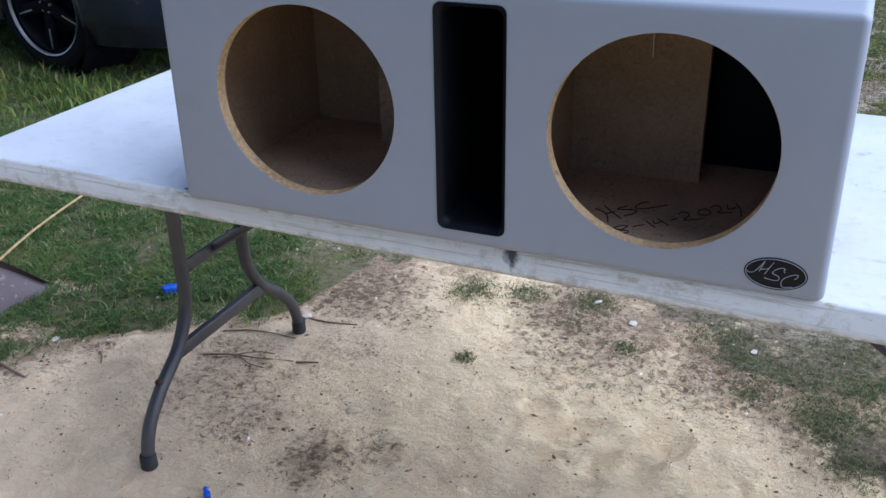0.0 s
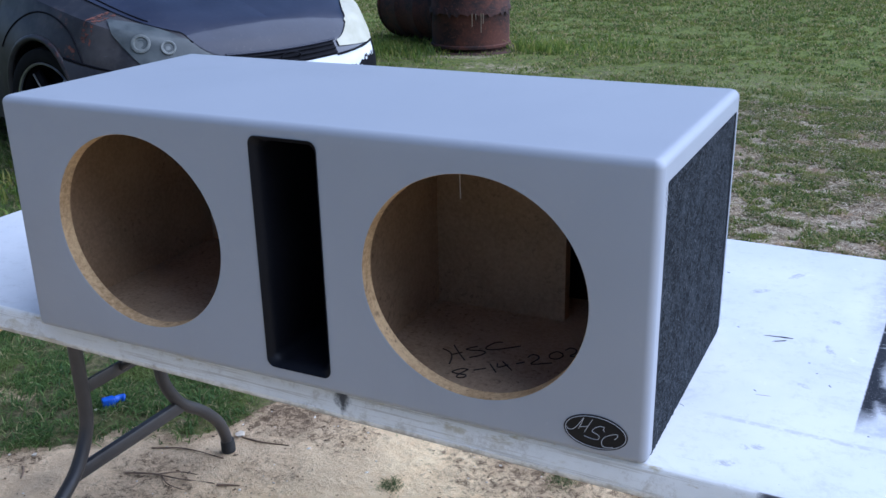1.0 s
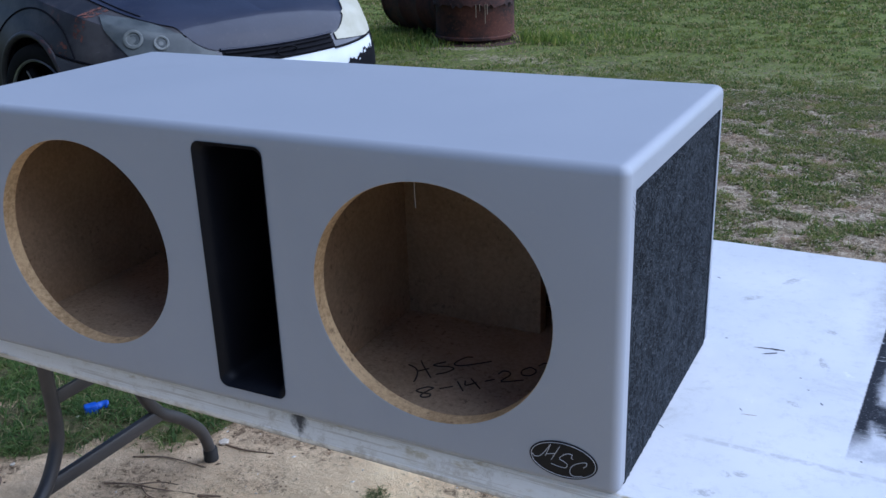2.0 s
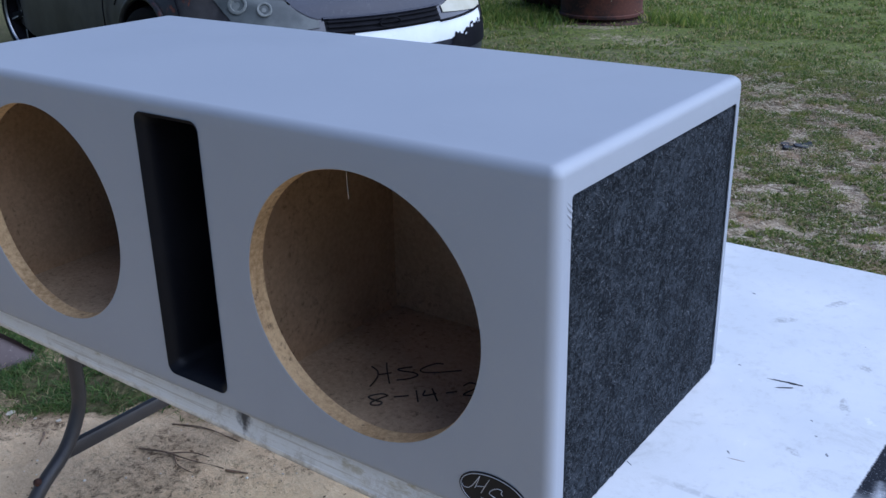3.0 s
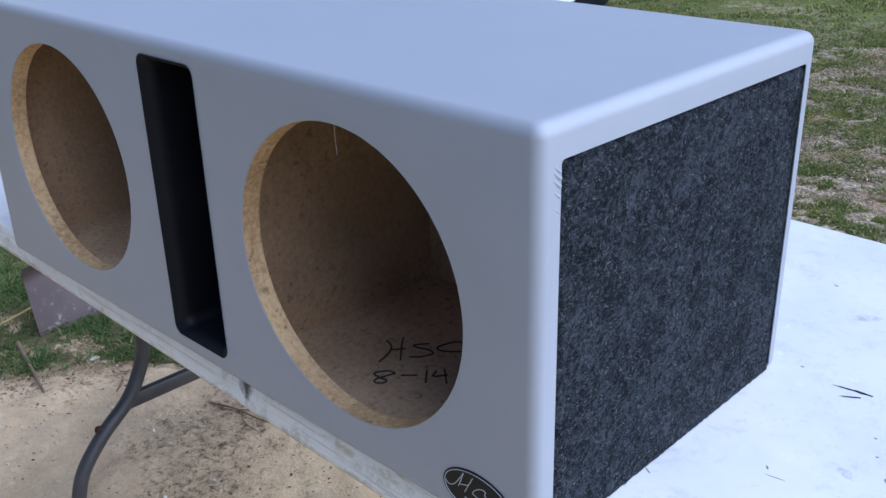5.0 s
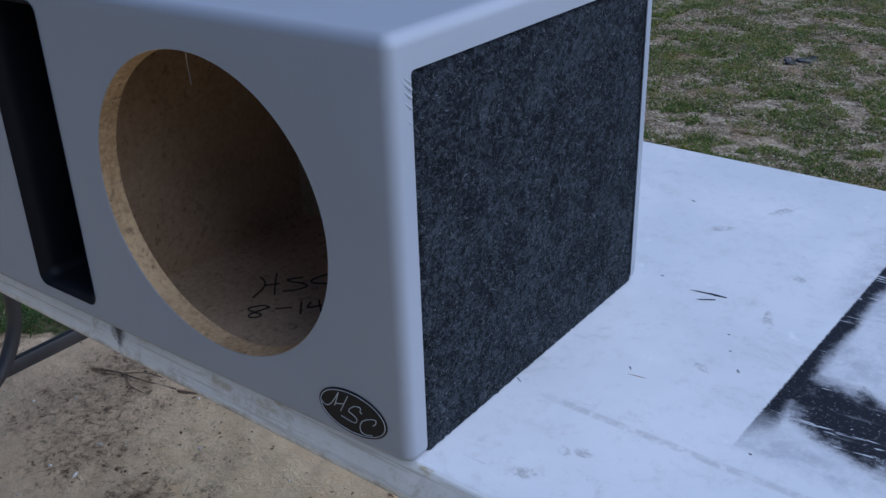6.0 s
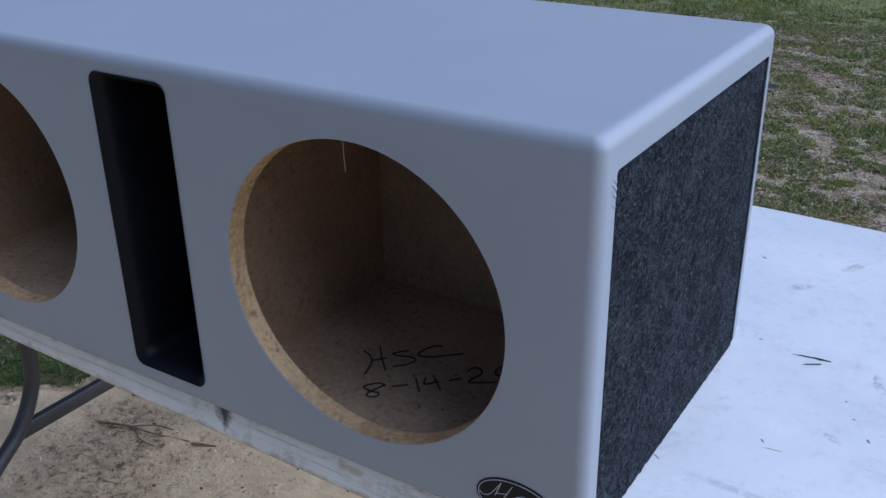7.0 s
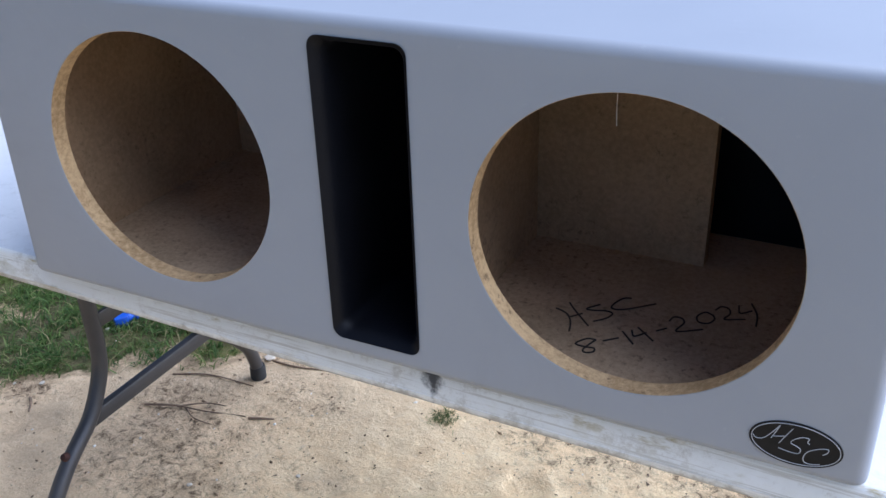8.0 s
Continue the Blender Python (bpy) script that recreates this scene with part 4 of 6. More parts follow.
def leg_frame(parent, x, inward):
    """One pair of legs with bars and the folding brace; inward is +1 or -1 along x."""
    for knee, foot in ((0.281, 0.100), (0.489, 0.672)):
        leg = part("leg", tube(leg_line(foot, knee, x), 0.0138, 14), LEG_METAL, parent)
        part("rubber_foot", lathe([(0.0, -0.004), (0.014, -0.004), (0.0172, 0.0), (0.0170, 0.026), (0.0155, 0.031), (0.0, 0.031)], 18), RUBBER, leg, "black rubber foot cap").matrix_local = pose(x, foot, 0.004)
    part("lower_crossbar", box(x - 0.008, x + 0.008, 0.222, 0.548, 0.183, 0.213, 0.004), LEG_METAL, parent)
    part("upper_crossbar", box(x - 0.004, x + 0.004, 0.292, 0.478, 0.352, 0.380, 0.002), LEG_METAL, parent)
    part("bolt", lathe([(0.0, 0.006), (0.006, 0.005), (0.008, 0.0), (0.008, -0.012)], 12), RUST, parent, "rusty bolt head").matrix_local = pose(x, 0.176, 0.16, 60, 0, 0) @ pose(0, 0, 0.012)
    a, b = Vector((x, 0.385, 0.366)), Vector((x + inward * 0.40, 0.385, TOP - 0.045))
    part("folding_brace", tube([a, a.lerp(b, 0.5), b], 0.008, 10), LEG_METAL, parent)
    part("hinge_bracket", box(x - 0.022, x + 0.022, 0.25, 0.52, TOP - 0.062, TOP - 0.042, 0.003), LEG_METAL, parent)


def folding_table():
    t = thing("folding_table", pose(0, 0, 0), "white plastic folding table, stained rim, black overspray, on sand", "table")
    x0, x1, y0, y1 = -1.392, 0.428, 0.012, 0.790
    loops = []
    for inset, z in ((0.030, TOP - 0.040), (0.008, TOP - 0.0415), (0.002, TOP - 0.040), (0.0, TOP - 0.0365), (0.0, TOP - 0.0312), (0.0006, TOP - 0.0307), (0.0006, TOP - 0.0297), (0.0002, TOP - 0.0292), (0.0042, TOP - 0.0055), (0.0054, TOP - 0.0022), (0.0072, TOP - 0.0005), (0.0100, TOP)):
        loops.append([(x, y, z) for x, y in rounded_rect(x0 + inset, x1 - inset, y0 + inset, y1 - inset, 0.088 - inset, 10)])
    part("tabletop", loft(loops, None, True, True), TABLE_WHITE, t, "white plastic top with scratches, grime and black overspray", True, True).matrix_local = LEAN
    leg_frame(t, -1.180, 1)
    leg_frame(t, 0.206, -1)
    # scuffs, smears and scratches lying on the top
    rng = random.Random(5)

    def flake(name, cx, cy, length, width, turn, material, z=TOP + 0.0006):
        b = bmesh.new()
        n = 14
        ring = []
        for k in range(n):
            a = 2 * math.pi * k / n
            w = 1 + rng.uniform(-0.28, 0.28)
            p = Vector((math.cos(a) * length / 2 * w, math.sin(a) * width / 2 * w, 0))
            p.rotate(Euler((0, 0, radians(turn))))
            ring.append((cx + p.x, cy + p.y))
        join(b, loft([[(x, y, z - 0.0009) for x, y in ring], [(x, y, z - 0.0004) for x, y in ring]], None, False, True))
        part(name, b, material, t, smooth=False).matrix_local = LEAN

    flake("scuff_mark", 0.0900, 0.4065, 0.036, 0.0024, 8, SCUFF_BLACK)
    flake("scuff_mark", 0.0990, 0.4076, 0.018, 0.0046, 6, SCUFF_BLACK)
    flake("scuff_mark", 0.0940, 0.3940, 0.021, 0.0022, 32, SCUFF_BLACK)
    for cx, cy, l, w, a, m in ((0.102, 0.2285, 0.017, 0.0008, 10, TWIG), (0.018, 0.163, 0.008, 0.0014, -30, SCUFF), (0.171, 0.287, 0.006, 0.0022, -60, SCUFF), (0.139, 0.342, 0.003, 0.002, 0, SCUFF), (0.152, 0.315, 0.003, 0.002, 0, SCUFF), (0.033, 0.416, 0.004, 0.002, 0, SCUFF), (0.090, 0.237, 0.006, 0.0016, -50, SCUFF), (0.225, 0.181, 0.003, 0.002, 0, SCUFF), (-0.025, 0.620, 0.006, 0.002, -20, SCUFF), (-1.14, 0.60, 0.035, 0.003, -20, SCUFF), (-1.12, 0.59, 0.02, 0.004, 30, SCUFF), (-0.905, 0.024, 0.03, 0.008, 0, SCUFF)):
        flake("scuff_mark" if m is SCUFF else "dry_stalk", cx, cy, l, w, a, m)


folding_table()


# ---- subwoofer enclosure on the table ----
BX0, BX1, BY1, BH = -0.888, 0.0195, 0.392, 0.341
HOLES = ((-0.6695, 0.857 - TOP, 0.1378), (-0.1875, 0.8565 - TOP, 0.1378))
SLOT = (-0.473, -0.378, 0.706 - TOP, 1.007 - TOP)


def enclosure():
    e = thing("subwoofer_enclosure", LEAN @ pose(-0.427, 0, TOP, 0, 0, 1.146) @ pose(0.427, 0, 0), "grey vinyl wrapped double subwoofer box with empty cutouts, on the table", "speaker box")
    skin, wall = 0.0010, 0.0190

    def rounded_block(off, r):
        """The box's solid, off inside the wrap: soft long edges, crisper upright ones."""
        loops = []
        steps = [(k, r * (1 - math.cos(math.pi / 2 * k / 8)), r * (1 - math.sin(math.pi / 2 * k / 8))) for k in range(9)]
        for k, z, inset in steps:
            loops.append((off + z, off + inset))
        loops += [(BH - z, i) for z, i in loops[::-1]]
        return loft([[(x, y, z) for x, y in rounded_rect(BX0 + i, BX1 - i, i, BY1 - i, max(0.0022, 0.0100 - 0.6 * (i - off)), 6)] for z, i in loops], None, True, True)

    cutters = [rounded_block(skin, 0.0100)]
    cutters += [drum_solid(cx, cz, r, -0.05, 0.05) for cx, cz, r in HOLES]
    loop = rounded_rect(*SLOT, 0.011, 6)
    cutters.append(loft([[(x, -0.05, z) for x, z in loop], [(x, 0.05, z) for x, z in loop]], None, True, True))
    for x0, x1 in ((BX1 - 0.02, BX1 + 0.05), (BX0 - 0.05, BX0 + 0.02)):
        cutters.append(box(x0, x1, 0.0225, BY1 - 0.017, -0.02, BH - 0.027, 0.003, 2))
    shell = cut(rounded_block(0.0, 0.0105), cutters)
    part("vinyl_wrap", shell, VINYL, e, "smooth grey vinyl wrap with rounded edges", True, True)
    # raw board panels
    board = box(BX0 + 0.009, BX1 - 0.009, skin, wall, 0.009, BH - 0.009, 0.006, 2)
    board = cut(board, [drum_solid(cx, cz, r - 0.0006, -0.05, 0.05) for cx, cz, r in HOLES] + [box(SLOT[0] - 0.001, SLOT[1] + 0.001, -0.05, 0.05, SLOT[2] - 0.001, SLOT[3] + 0.001)])
    part("baffle", board, MDF_EDGE, e, "raw board baffle with round cutouts", False)
    part("floor_panel", box(BX0 + 0.022, BX1 - 0.022, wall, BY1 - 0.012, 0.004, 0.018), MDF_FLOOR, e, "dusty raw board floor", False)
    part("top_panel", box(BX0 + 0.022, BX1 - 0.022, wall, BY1 - 0.012, BH - 0.019, BH - 0.004), MDF_FACE, e, "", False)
    part("side_panel", box(BX0 + 0.009, BX0 + 0.022, wall, BY1 - 0.012, 0.018, BH - 0.019), MDF_FACE, e, "", False)
    part("side_panel", box(BX1 - 0.022, BX1 - 0.0125, wall, BY1 - 0.012, 0.018, BH - 0.019), MDF_FACE, e, "", False)
    part("back_panel", box(BX0 + 0.022, -0.480, BY1 - 0.019, BY1 - 0.012, 0.018, BH - 0.019), MDF_FACE, e, "", False)
    # right part of the back shares the port's near-black colour
    part("back_panel", box(-0.480, BX1 - 0.022, BY1 - 0.019, BY1 - 0.012, 0.018, BH - 0.019), PORT_BLACK, e, "black back board", False)
    for x0, x1 in ((-0.480, -0.4705), (-0.3805, -0.372)):
        part("port_wall", box(x0, x1, wall, 0.306, 0.018, BH - 0.019), MDF_FACE, e, "raw board port wall", False)
    for x0, x1 in ((-0.372, -0.176), (-0.700, -0.480)):
        part("port_shelf", box(x0, x1, 0.287, 0.306, 0.018, BH - 0.019), MDF_FACE, e, "raw board wall turning the port", False)
    # black port lining with a rounded mouth
    loops = []
    for y, inset in ((-0.0010, -0.0005), (0.0008, 0.0012), (0.0030, 0.0036), (0.0065, 0.0062), (0.0110, 0.0080), (0.018, 0.0088), (0.30, 0.0088)):
        loops.append([(x, y, z) for x, z in rounded_rect(SLOT[0] + inset, SLOT[1] - inset, SLOT[2] + inset * 0.9, SLOT[3] - inset * 0.9, 0.011, 6)])
    part("port_lining", loft(loops), PORT_BLACK, e, "black painted slot port with rounded mouth")
    # carpet set into the side
    for x, s in ((BX1 - 0.0018, 1), (BX0 + 0.0018, -1)):
        b = bmesh.new()
        ny, nz = 84, 78
        grid = [[b.verts.new((x + s * (0.0012 * noise.noise((j * 0.9, k * 0.9, s * 4.0)) + (0 if 0 < j and k < nz else -0.003)), 0.0245 + (BY1 - 0.0163 - 0.0245) * j / ny + 0.0006 * noise.noise((k * 0.7, j, 3.0)), 0.0012 + (BH - 0.0300) * k / nz + 0.0007 * noise.noise((j * 0.6, k, 9.0)))) for k in range(nz + 1)] for j in range(ny + 1)]
        for j in range(ny):
            for k in range(nz):
                b.faces.new((grid[j][k], grid[j + 1][k], grid[j + 1][k + 1], grid[j][k + 1]))
        rim = [g[0] for g in grid] + grid[-1][1:] + [g[-1] for g in grid[-2::-1]] + grid[0][-2:0:-1]
        back = [b.verts.new((v.co.x - s * 0.005, v.co.y, v.co.z)) for v in rim]
        for i in range(len(rim)):
            b.faces.new((rim[i], rim[(i + 1) % len(rim)], back[(i + 1) % len(rim)], back[i]))
        b.faces.new(back)
        part("carpet_panel", b, CARPET, e, "charcoal speckled automotive carpet panel")
    # gathered wrap at the upper front corner
    b = None
    for z, w in ((0.3075, 0.0013), (0.3030, 0.0016), (0.2975, 0.0015), (0.2900, 0.0013), (0.2790, 0.0010)):
        b = tube(smooth_line([(BX1 - 0.0042, 0.0060, z + 0.013), (BX1 - 0.0012, 0.0110, z + 0.008), (BX1 - 0.0008, 0.0160, z + 0.003), (BX1 - 0.0006, 0.0208, z - 0.001), (BX1 - 0.0024, 0.0232, z - 0.002)], 4), [w * 0.3] * 4 + [w * 0.6] * 4 + [w * 0.9] * 4 + [w * 1.2] * 5, 8, b)
    part("wrap_fold", b, VINYL, e, "gathered folds of vinyl at the corner")
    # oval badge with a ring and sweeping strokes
    bx, bz, ra, rb = -0.0375, 0.7155 - TOP, 0.0362, 0.0208
    def oval(f, y):
        return [(bx + ra * f * math.cos(2 * math.pi * k / 56), y, bz + (rb - ra * (1 - f)) * math.sin(2 * math.pi * k / 56)) for k in range(56)]
    badge = part("badge", loft([oval(1.0, -0.0002), oval(1.0, -0.0006), oval(0.99, -0.0009)], None, False, True), BADGE_BLACK, e, "black oval decal with silver ring and strokes")
    part("ring", tube(oval(0.945, -0.0009), 0.00042, 6, None, True), SILVER_INK, badge, "thin silver ring")
    strokes = (
        ((-0.0330, 0.0000), (-0.0305, -0.0025), (-0.0255, -0.0015), (-0.0215, 0.0025), (-0.0175, 0.0085), (-0.0135, 0.0150)),
        ((-0.0135, 0.0148), (-0.0160, 0.0080), (-0.0190, 0.0005)),
        ((-0.0178, 0.0030), (-0.0140, 0.0040), (-0.0085, 0.0058)),
        ((-0.0035, 0.0150), (-0.0075, 0.0075), (-0.0125, -0.0025)),
        ((0.0105, 0.0035), (0.0088, 0.0052), (0.0095, 0.0085), (0.0045, 0.0085), (-0.0015, 0.0045), (-0.0035, 0.0005), (0.0015, -0.0015), (0.0045, -0.0040), (0.0030, -0.0080), (-0.0035, -0.0085), (-0.0125, -0.0070)),
        ((0.0215, -0.0035), (0.0245, -0.0005), (0.0245, 0.0030), (0.0185, 0.0015), (0.0105, -0.0035), (0.0075, -0.0095), (0.0085, -0.0145), (0.0135, -0.0155), (0.0205, -0.0135)),
    )
    for s in strokes:
        part("stroke", tube(smooth_line([(bx + x, -0.0009, bz + z) for x, z in s], 5), 0.00042, 6), SILVER_INK, badge, "silver sweep")
    # marker writing on the floor inside the right chamber: initials, and the date 8-14-2024
    initials = (
        ((-0.293, 0.140), (-0.286, 0.138), (-0.279, 0.134), (-0.273, 0.126), (-0.269, 0.116), (-0.266, 0.104)),
        ((-0.284, 0.156), (-0.273, 0.143), (-0.252, 0.121)),
        ((-0.275, 0.129), (-0.265, 0.141)),
        ((-0.254, 0.165), (-0.264, 0.152), (-0.257, 0.151), (-0.245, 0.155), (-0.237, 0.153), (-0.240, 0.142), (-0.250, 0.131)),
        ((-0.228, 0.190), (-0.235, 0.187), (-0.240, 0.177), (-0.242, 0.165), (-0.236, 0.162), (-0.225, 0.168), (-0.202, 0.189)),
    )
    day = (
        ((-0.238, 0.100), (-0.246, 0.098), (-0.253, 0.086), (-0.243, 0.084), (-0.234, 0.085), (-0.233, 0.079), (-0.239, 0.075), (-0.243, 0.078), (-0.241, 0.088), (-0.237, 0.100)),
        ((-0.230, 0.101), (-0.218, 0.112)),
        ((-0.218, 0.125), (-0.202, 0.107)),
        ((-0.210, 0.130), (-0.205, 0.121), (-0.196, 0.132)),
        ((-0.206, 0.138), (-0.186, 0.120)),
        ((-0.188, 0.139), (-0.180, 0.148)),
    )
    year = (
        ((-0.181, 0.162), (-0.179, 0.171), (-0.171, 0.172), (-0.167, 0.164), (-0.170, 0.146), (-0.147, 0.160)),
        ((-0.144, 0.190), (-0.152, 0.193), (-0.158, 0.182), (-0.154, 0.172), (-0.145, 0.173), (-0.141, 0.183), (-0.144, 0.191)),
        ((-0.144, 0.201), (-0.140, 0.210), (-0.132, 0.209), (-0.129, 0.199), (-0.132, 0.187), (-0.113, 0.195)),
        ((-0.124, 0.219), (-0.120, 0.205), (-0.110, 0.214)),
        ((-0.113, 0.228), (-0.104, 0.208), (-0.101, 0.186)),
    )
    for lines in (initials, day, year):
        b = None
        for line in lines:
            b = tube(smooth_line([(x, y, 0.0182) for x, y in line], 5) if len(line) > 2 else [(*line[0], 0.0182), (*line[1], 0.0182)], 0.0010, 6, b)
        part("handwriting", b, INK, e, "handwritten black marker on the board")
    part("thread", tube(smooth_line([(-0.206, 0.0195, 0.984 - TOP), (-0.2063, 0.020, 0.970 - TOP), (-0.2058, 0.0205, 0.955 - TOP)], 4), 0.0004, 6), THREAD, e, "pale loose thread")


enclosure()


# ---- things on the ground ----
def blue_scrap(x, y, s, turn, label):
    t = thing("blue_plastic_piece", pose(x, y, 0.002, 0, 0, turn), label, "litter", "blue plastic pieces")
    part("cap", box(-0.032 * s, 0.006 * s, -0.016 * s, 0.016 * s, 0.0, 0.03 * s, 0.005 * s), BLUE, t)
    part("neck", tube(smooth_line([(0.004 * s, 0, 0.016 * s), (0.022 * s, 0.004 * s, 0.02 * s), (0.038 * s, 0.002 * s, 0.015 * s)], 3), [0.012 * s, 0.013 * s, 0.011 * s, 0.010 * s, 0.012 * s, 0.014 * s, 0.010 * s], 10), BLUE, t)


blue_scrap(-1.606, 0.715, 0.85, 55, "bright blue plastic cap lying in the grass")
blue_scrap(-1.017, 0.072, 0.42, 130, "small blue plastic scrap lying on sand")


def cord():
    pts = smooth_line([(-2.34, 1.50, 0.03), (-2.285, 1.17, 0.035), (-2.21, 0.80, 0.034), (-2.08, 0.40, 0.026), (-2.0, 0.10, 0.016), (-1.95, -0.17, 0.008), (-1.92, -0.45, 0.006)], 8)
    t = thing("yellow_cord", pose(0, 0, 0), "faded yellow rod lying across grass and sand", "cord")
    part("strand", tube(pts, 0.0040, 8), YELLOW_CORD, t)


cord()


def shovel():
    """A square shovel blade leaning edge down, its socket behind."""
    t = thing("shovel", pose(-1.945, 0.355, -0.012), "dull brown square shovel blade standing in the grass", "shovel")
    nu, nv = 14, 12
    b = bmesh.new()
    grids = []
    for side in (0, 1):
        g = []
        for i in range(nu + 1):
            row = []
            for j in range(nv + 1):
                u, v = i / nu, j / nv
                y = 0.004 + 0.245 * u
                z = 0.004 + v * (0.195 * (1 - 0.88 * (max(0.0, u - 0.28) / 0.72) ** 1.25) + 0.006 * u)
                bow = 0.035 * math.sin(math.pi * u) * (0.4 + 0.6 * v)
                curl = 0.02 * max(0.0, v - 0.85) / 0.15
                x = -0.05 * v + 0.03 * u - bow + curl + (0.003 if side else 0)
                groove = 0.008 * math.exp(-((u - 0.50) / 0.05) ** 2) * max(0.0, v - 0.35)
                row.append(b.verts.new((x - groove, y, z)))
            g.append(row)
        grids.append(g)
    for s, g in enumerate(grids):
        for i in range(nu):
            for j in range(nv):
                b.faces.new((g[i][j], g[i + 1][j], g[i + 1][j + 1], g[i][j + 1]))
    a, c = grids
    for i in range(nu):
        b.faces.new((a[i][0], a[i + 1][0], c[i + 1][0], c[i][0]))
        b.faces.new((a[i][nv], a[i + 1][nv], c[i + 1][nv], c[i][nv]))
    for j in range(nv):
        b.faces.new((a[0][j], a[0][j + 1], c[0][j + 1], c[0][j]))
        b.faces.new((a[nu][j], a[nu][j + 1], c[nu][j + 1], c[nu][j]))
    part("blade", b, BROWN_METAL, t, "brown painted steel blade with pale scratches")
    part("socket", tube(smooth_line([(-0.075, 0.125, 0.13), (-0.11, 0.125, 0.20), (-0.20, 0.13, 0.25)], 4), 0.018, 12), BROWN_METAL, t)


shovel()


def twig(points, r, label="dry brown twig lying on the ground"):
    t = thing("twig", pose(0, 0, 0), label, "twig", "twigs on the ground")
    line = smooth_line(points, 5)
    part("stem", tube(line, [r * (1 - 0.55 * i / len(line)) for i in range(len(line))], 7), TWIG, t)


twig([(-1.945, 0.30, 0.008), (-1.80, 0.27, 0.010), (-1.66, 0.243, 0.005)], 0.006, "reddish-brown stick lying on the sand")
twig([(-1.34, 0.49, 0.003), (-1.27, 0.512, 0.007), (-1.21, 0.522, 0.006), (-1.12, 0.548, 0.003)], 0.0026)
twig([(-1.27, 0.512, 0.005), (-1.22, 0.545, 0.007), (-1.17, 0.56, 0.003)], 0.002)
twig([(-1.25, 0.516, 0.004), (-1.21, 0.495, 0.006), (-1.16, 0.497, 0.003)], 0.0018)
twig([(-1.11, 0.545, 0.004), (-1.085, 0.553, 0.006), (-1.06, 0.565, 0.004)], 0.0032)
twig([(-1.36, 0.60, 0.003), (-1.28, 0.63, 0.006), (-1.17, 0.64, 0.003)], 0.0022)
twig([(-1.19, 0.735, 0.004), (-1.13, 0.735, 0.006), (-1.06, 0.755, 0.003)], 0.0025)
twig([(-1.58, 0.40, 0.004), (-1.56, 0.385, 0.007), (-1.545, 0.365, 0.004)], 0.0035)
twig([(-0.60, 1.0, 0.004), (-0.585, 1.06, 0.03), (-0.60, 1.10, 0.03)], 0.0025, "pale dry stalk standing in the sand")


def small_stones():
    rng = random.Random(21)
    shapes = []
    for k in range(4):
        b = bmesh.new()
        bmesh.ops.create_icosphere(b, subdivisions=1, radius=1.0)
        for v in b.verts:
            v.co *= 1 + rng.uniform(-0.25, 0.25)
            v.co.z *= 0.55
        shapes.append(mesh_from(b, "pebble", PEBBLE))
    spots = [(-1.198, 0.738, 0.011), (-1.72, 0.40, 0.009), (-1.60, 0.45, 0.007), (-0.42, 1.03, 0.010), (-0.53, 1.10, 0.009), (-0.12, 1.0, 0.008), (-3.169, 0.389, 0.017), (-2.463, 0.383, 0.013), (-2.315, -0.023, 0.015)]
    while len(spots) < 130:
        x, y = rng.uniform(-2.0, 0.3), rng.uniform(-0.35, 1.2)
        spots.append((x, y, rng.choice((0.0018, 0.0024, 0.003, 0.0045))))
    for x, y, s in spots:
        ob = new("pebble", rng.choice(shapes))
        z = float(height_at(np.array([x]), np.array([y]))[0])
        ob.matrix_world = pose(x, y, z + s * 0.25, 0, 0, rng.uniform(0, 360)) @ Matrix.Diagonal((s * rng.uniform(0.8, 1.6), s, s, 1))
        tagged(ob, "pale pebble lying on the sand", "pebble", "pebbles on the sand")
    # dark crumbs of bark and leaf, too many to count
    npr = np.random.default_rng(9)
    p = np.stack([npr.uniform(-2.1, 0.6, 9000), npr.uniform(-0.6, 1.4, 9000)], 1)
    keep = npr.uniform(0, 1, len(p)) < 0.010 + 0.30 * litter_at(p[:, 0], p[:, 1]) * np.clip(fractal(p[:, 0], p[:, 1], 14, 72) * 4 - 1.6, 0, 1) + 0.05 * np.clip(fractal(p[:, 0], p[:, 1], 5, 73) * 4 - 2, 0, 1)
    p = p[keep]
    blades("bark_crumbs", p, npr.uniform(0.002, 0.006, len(p)), npr.uniform(0.002, 0.007, len(p)), npr.uniform(0.8, 3.5, len(p)), CRUMB, "dark bark and leaf crumbs strewn on the sand", "litter", npr, 0.004)


small_stones()


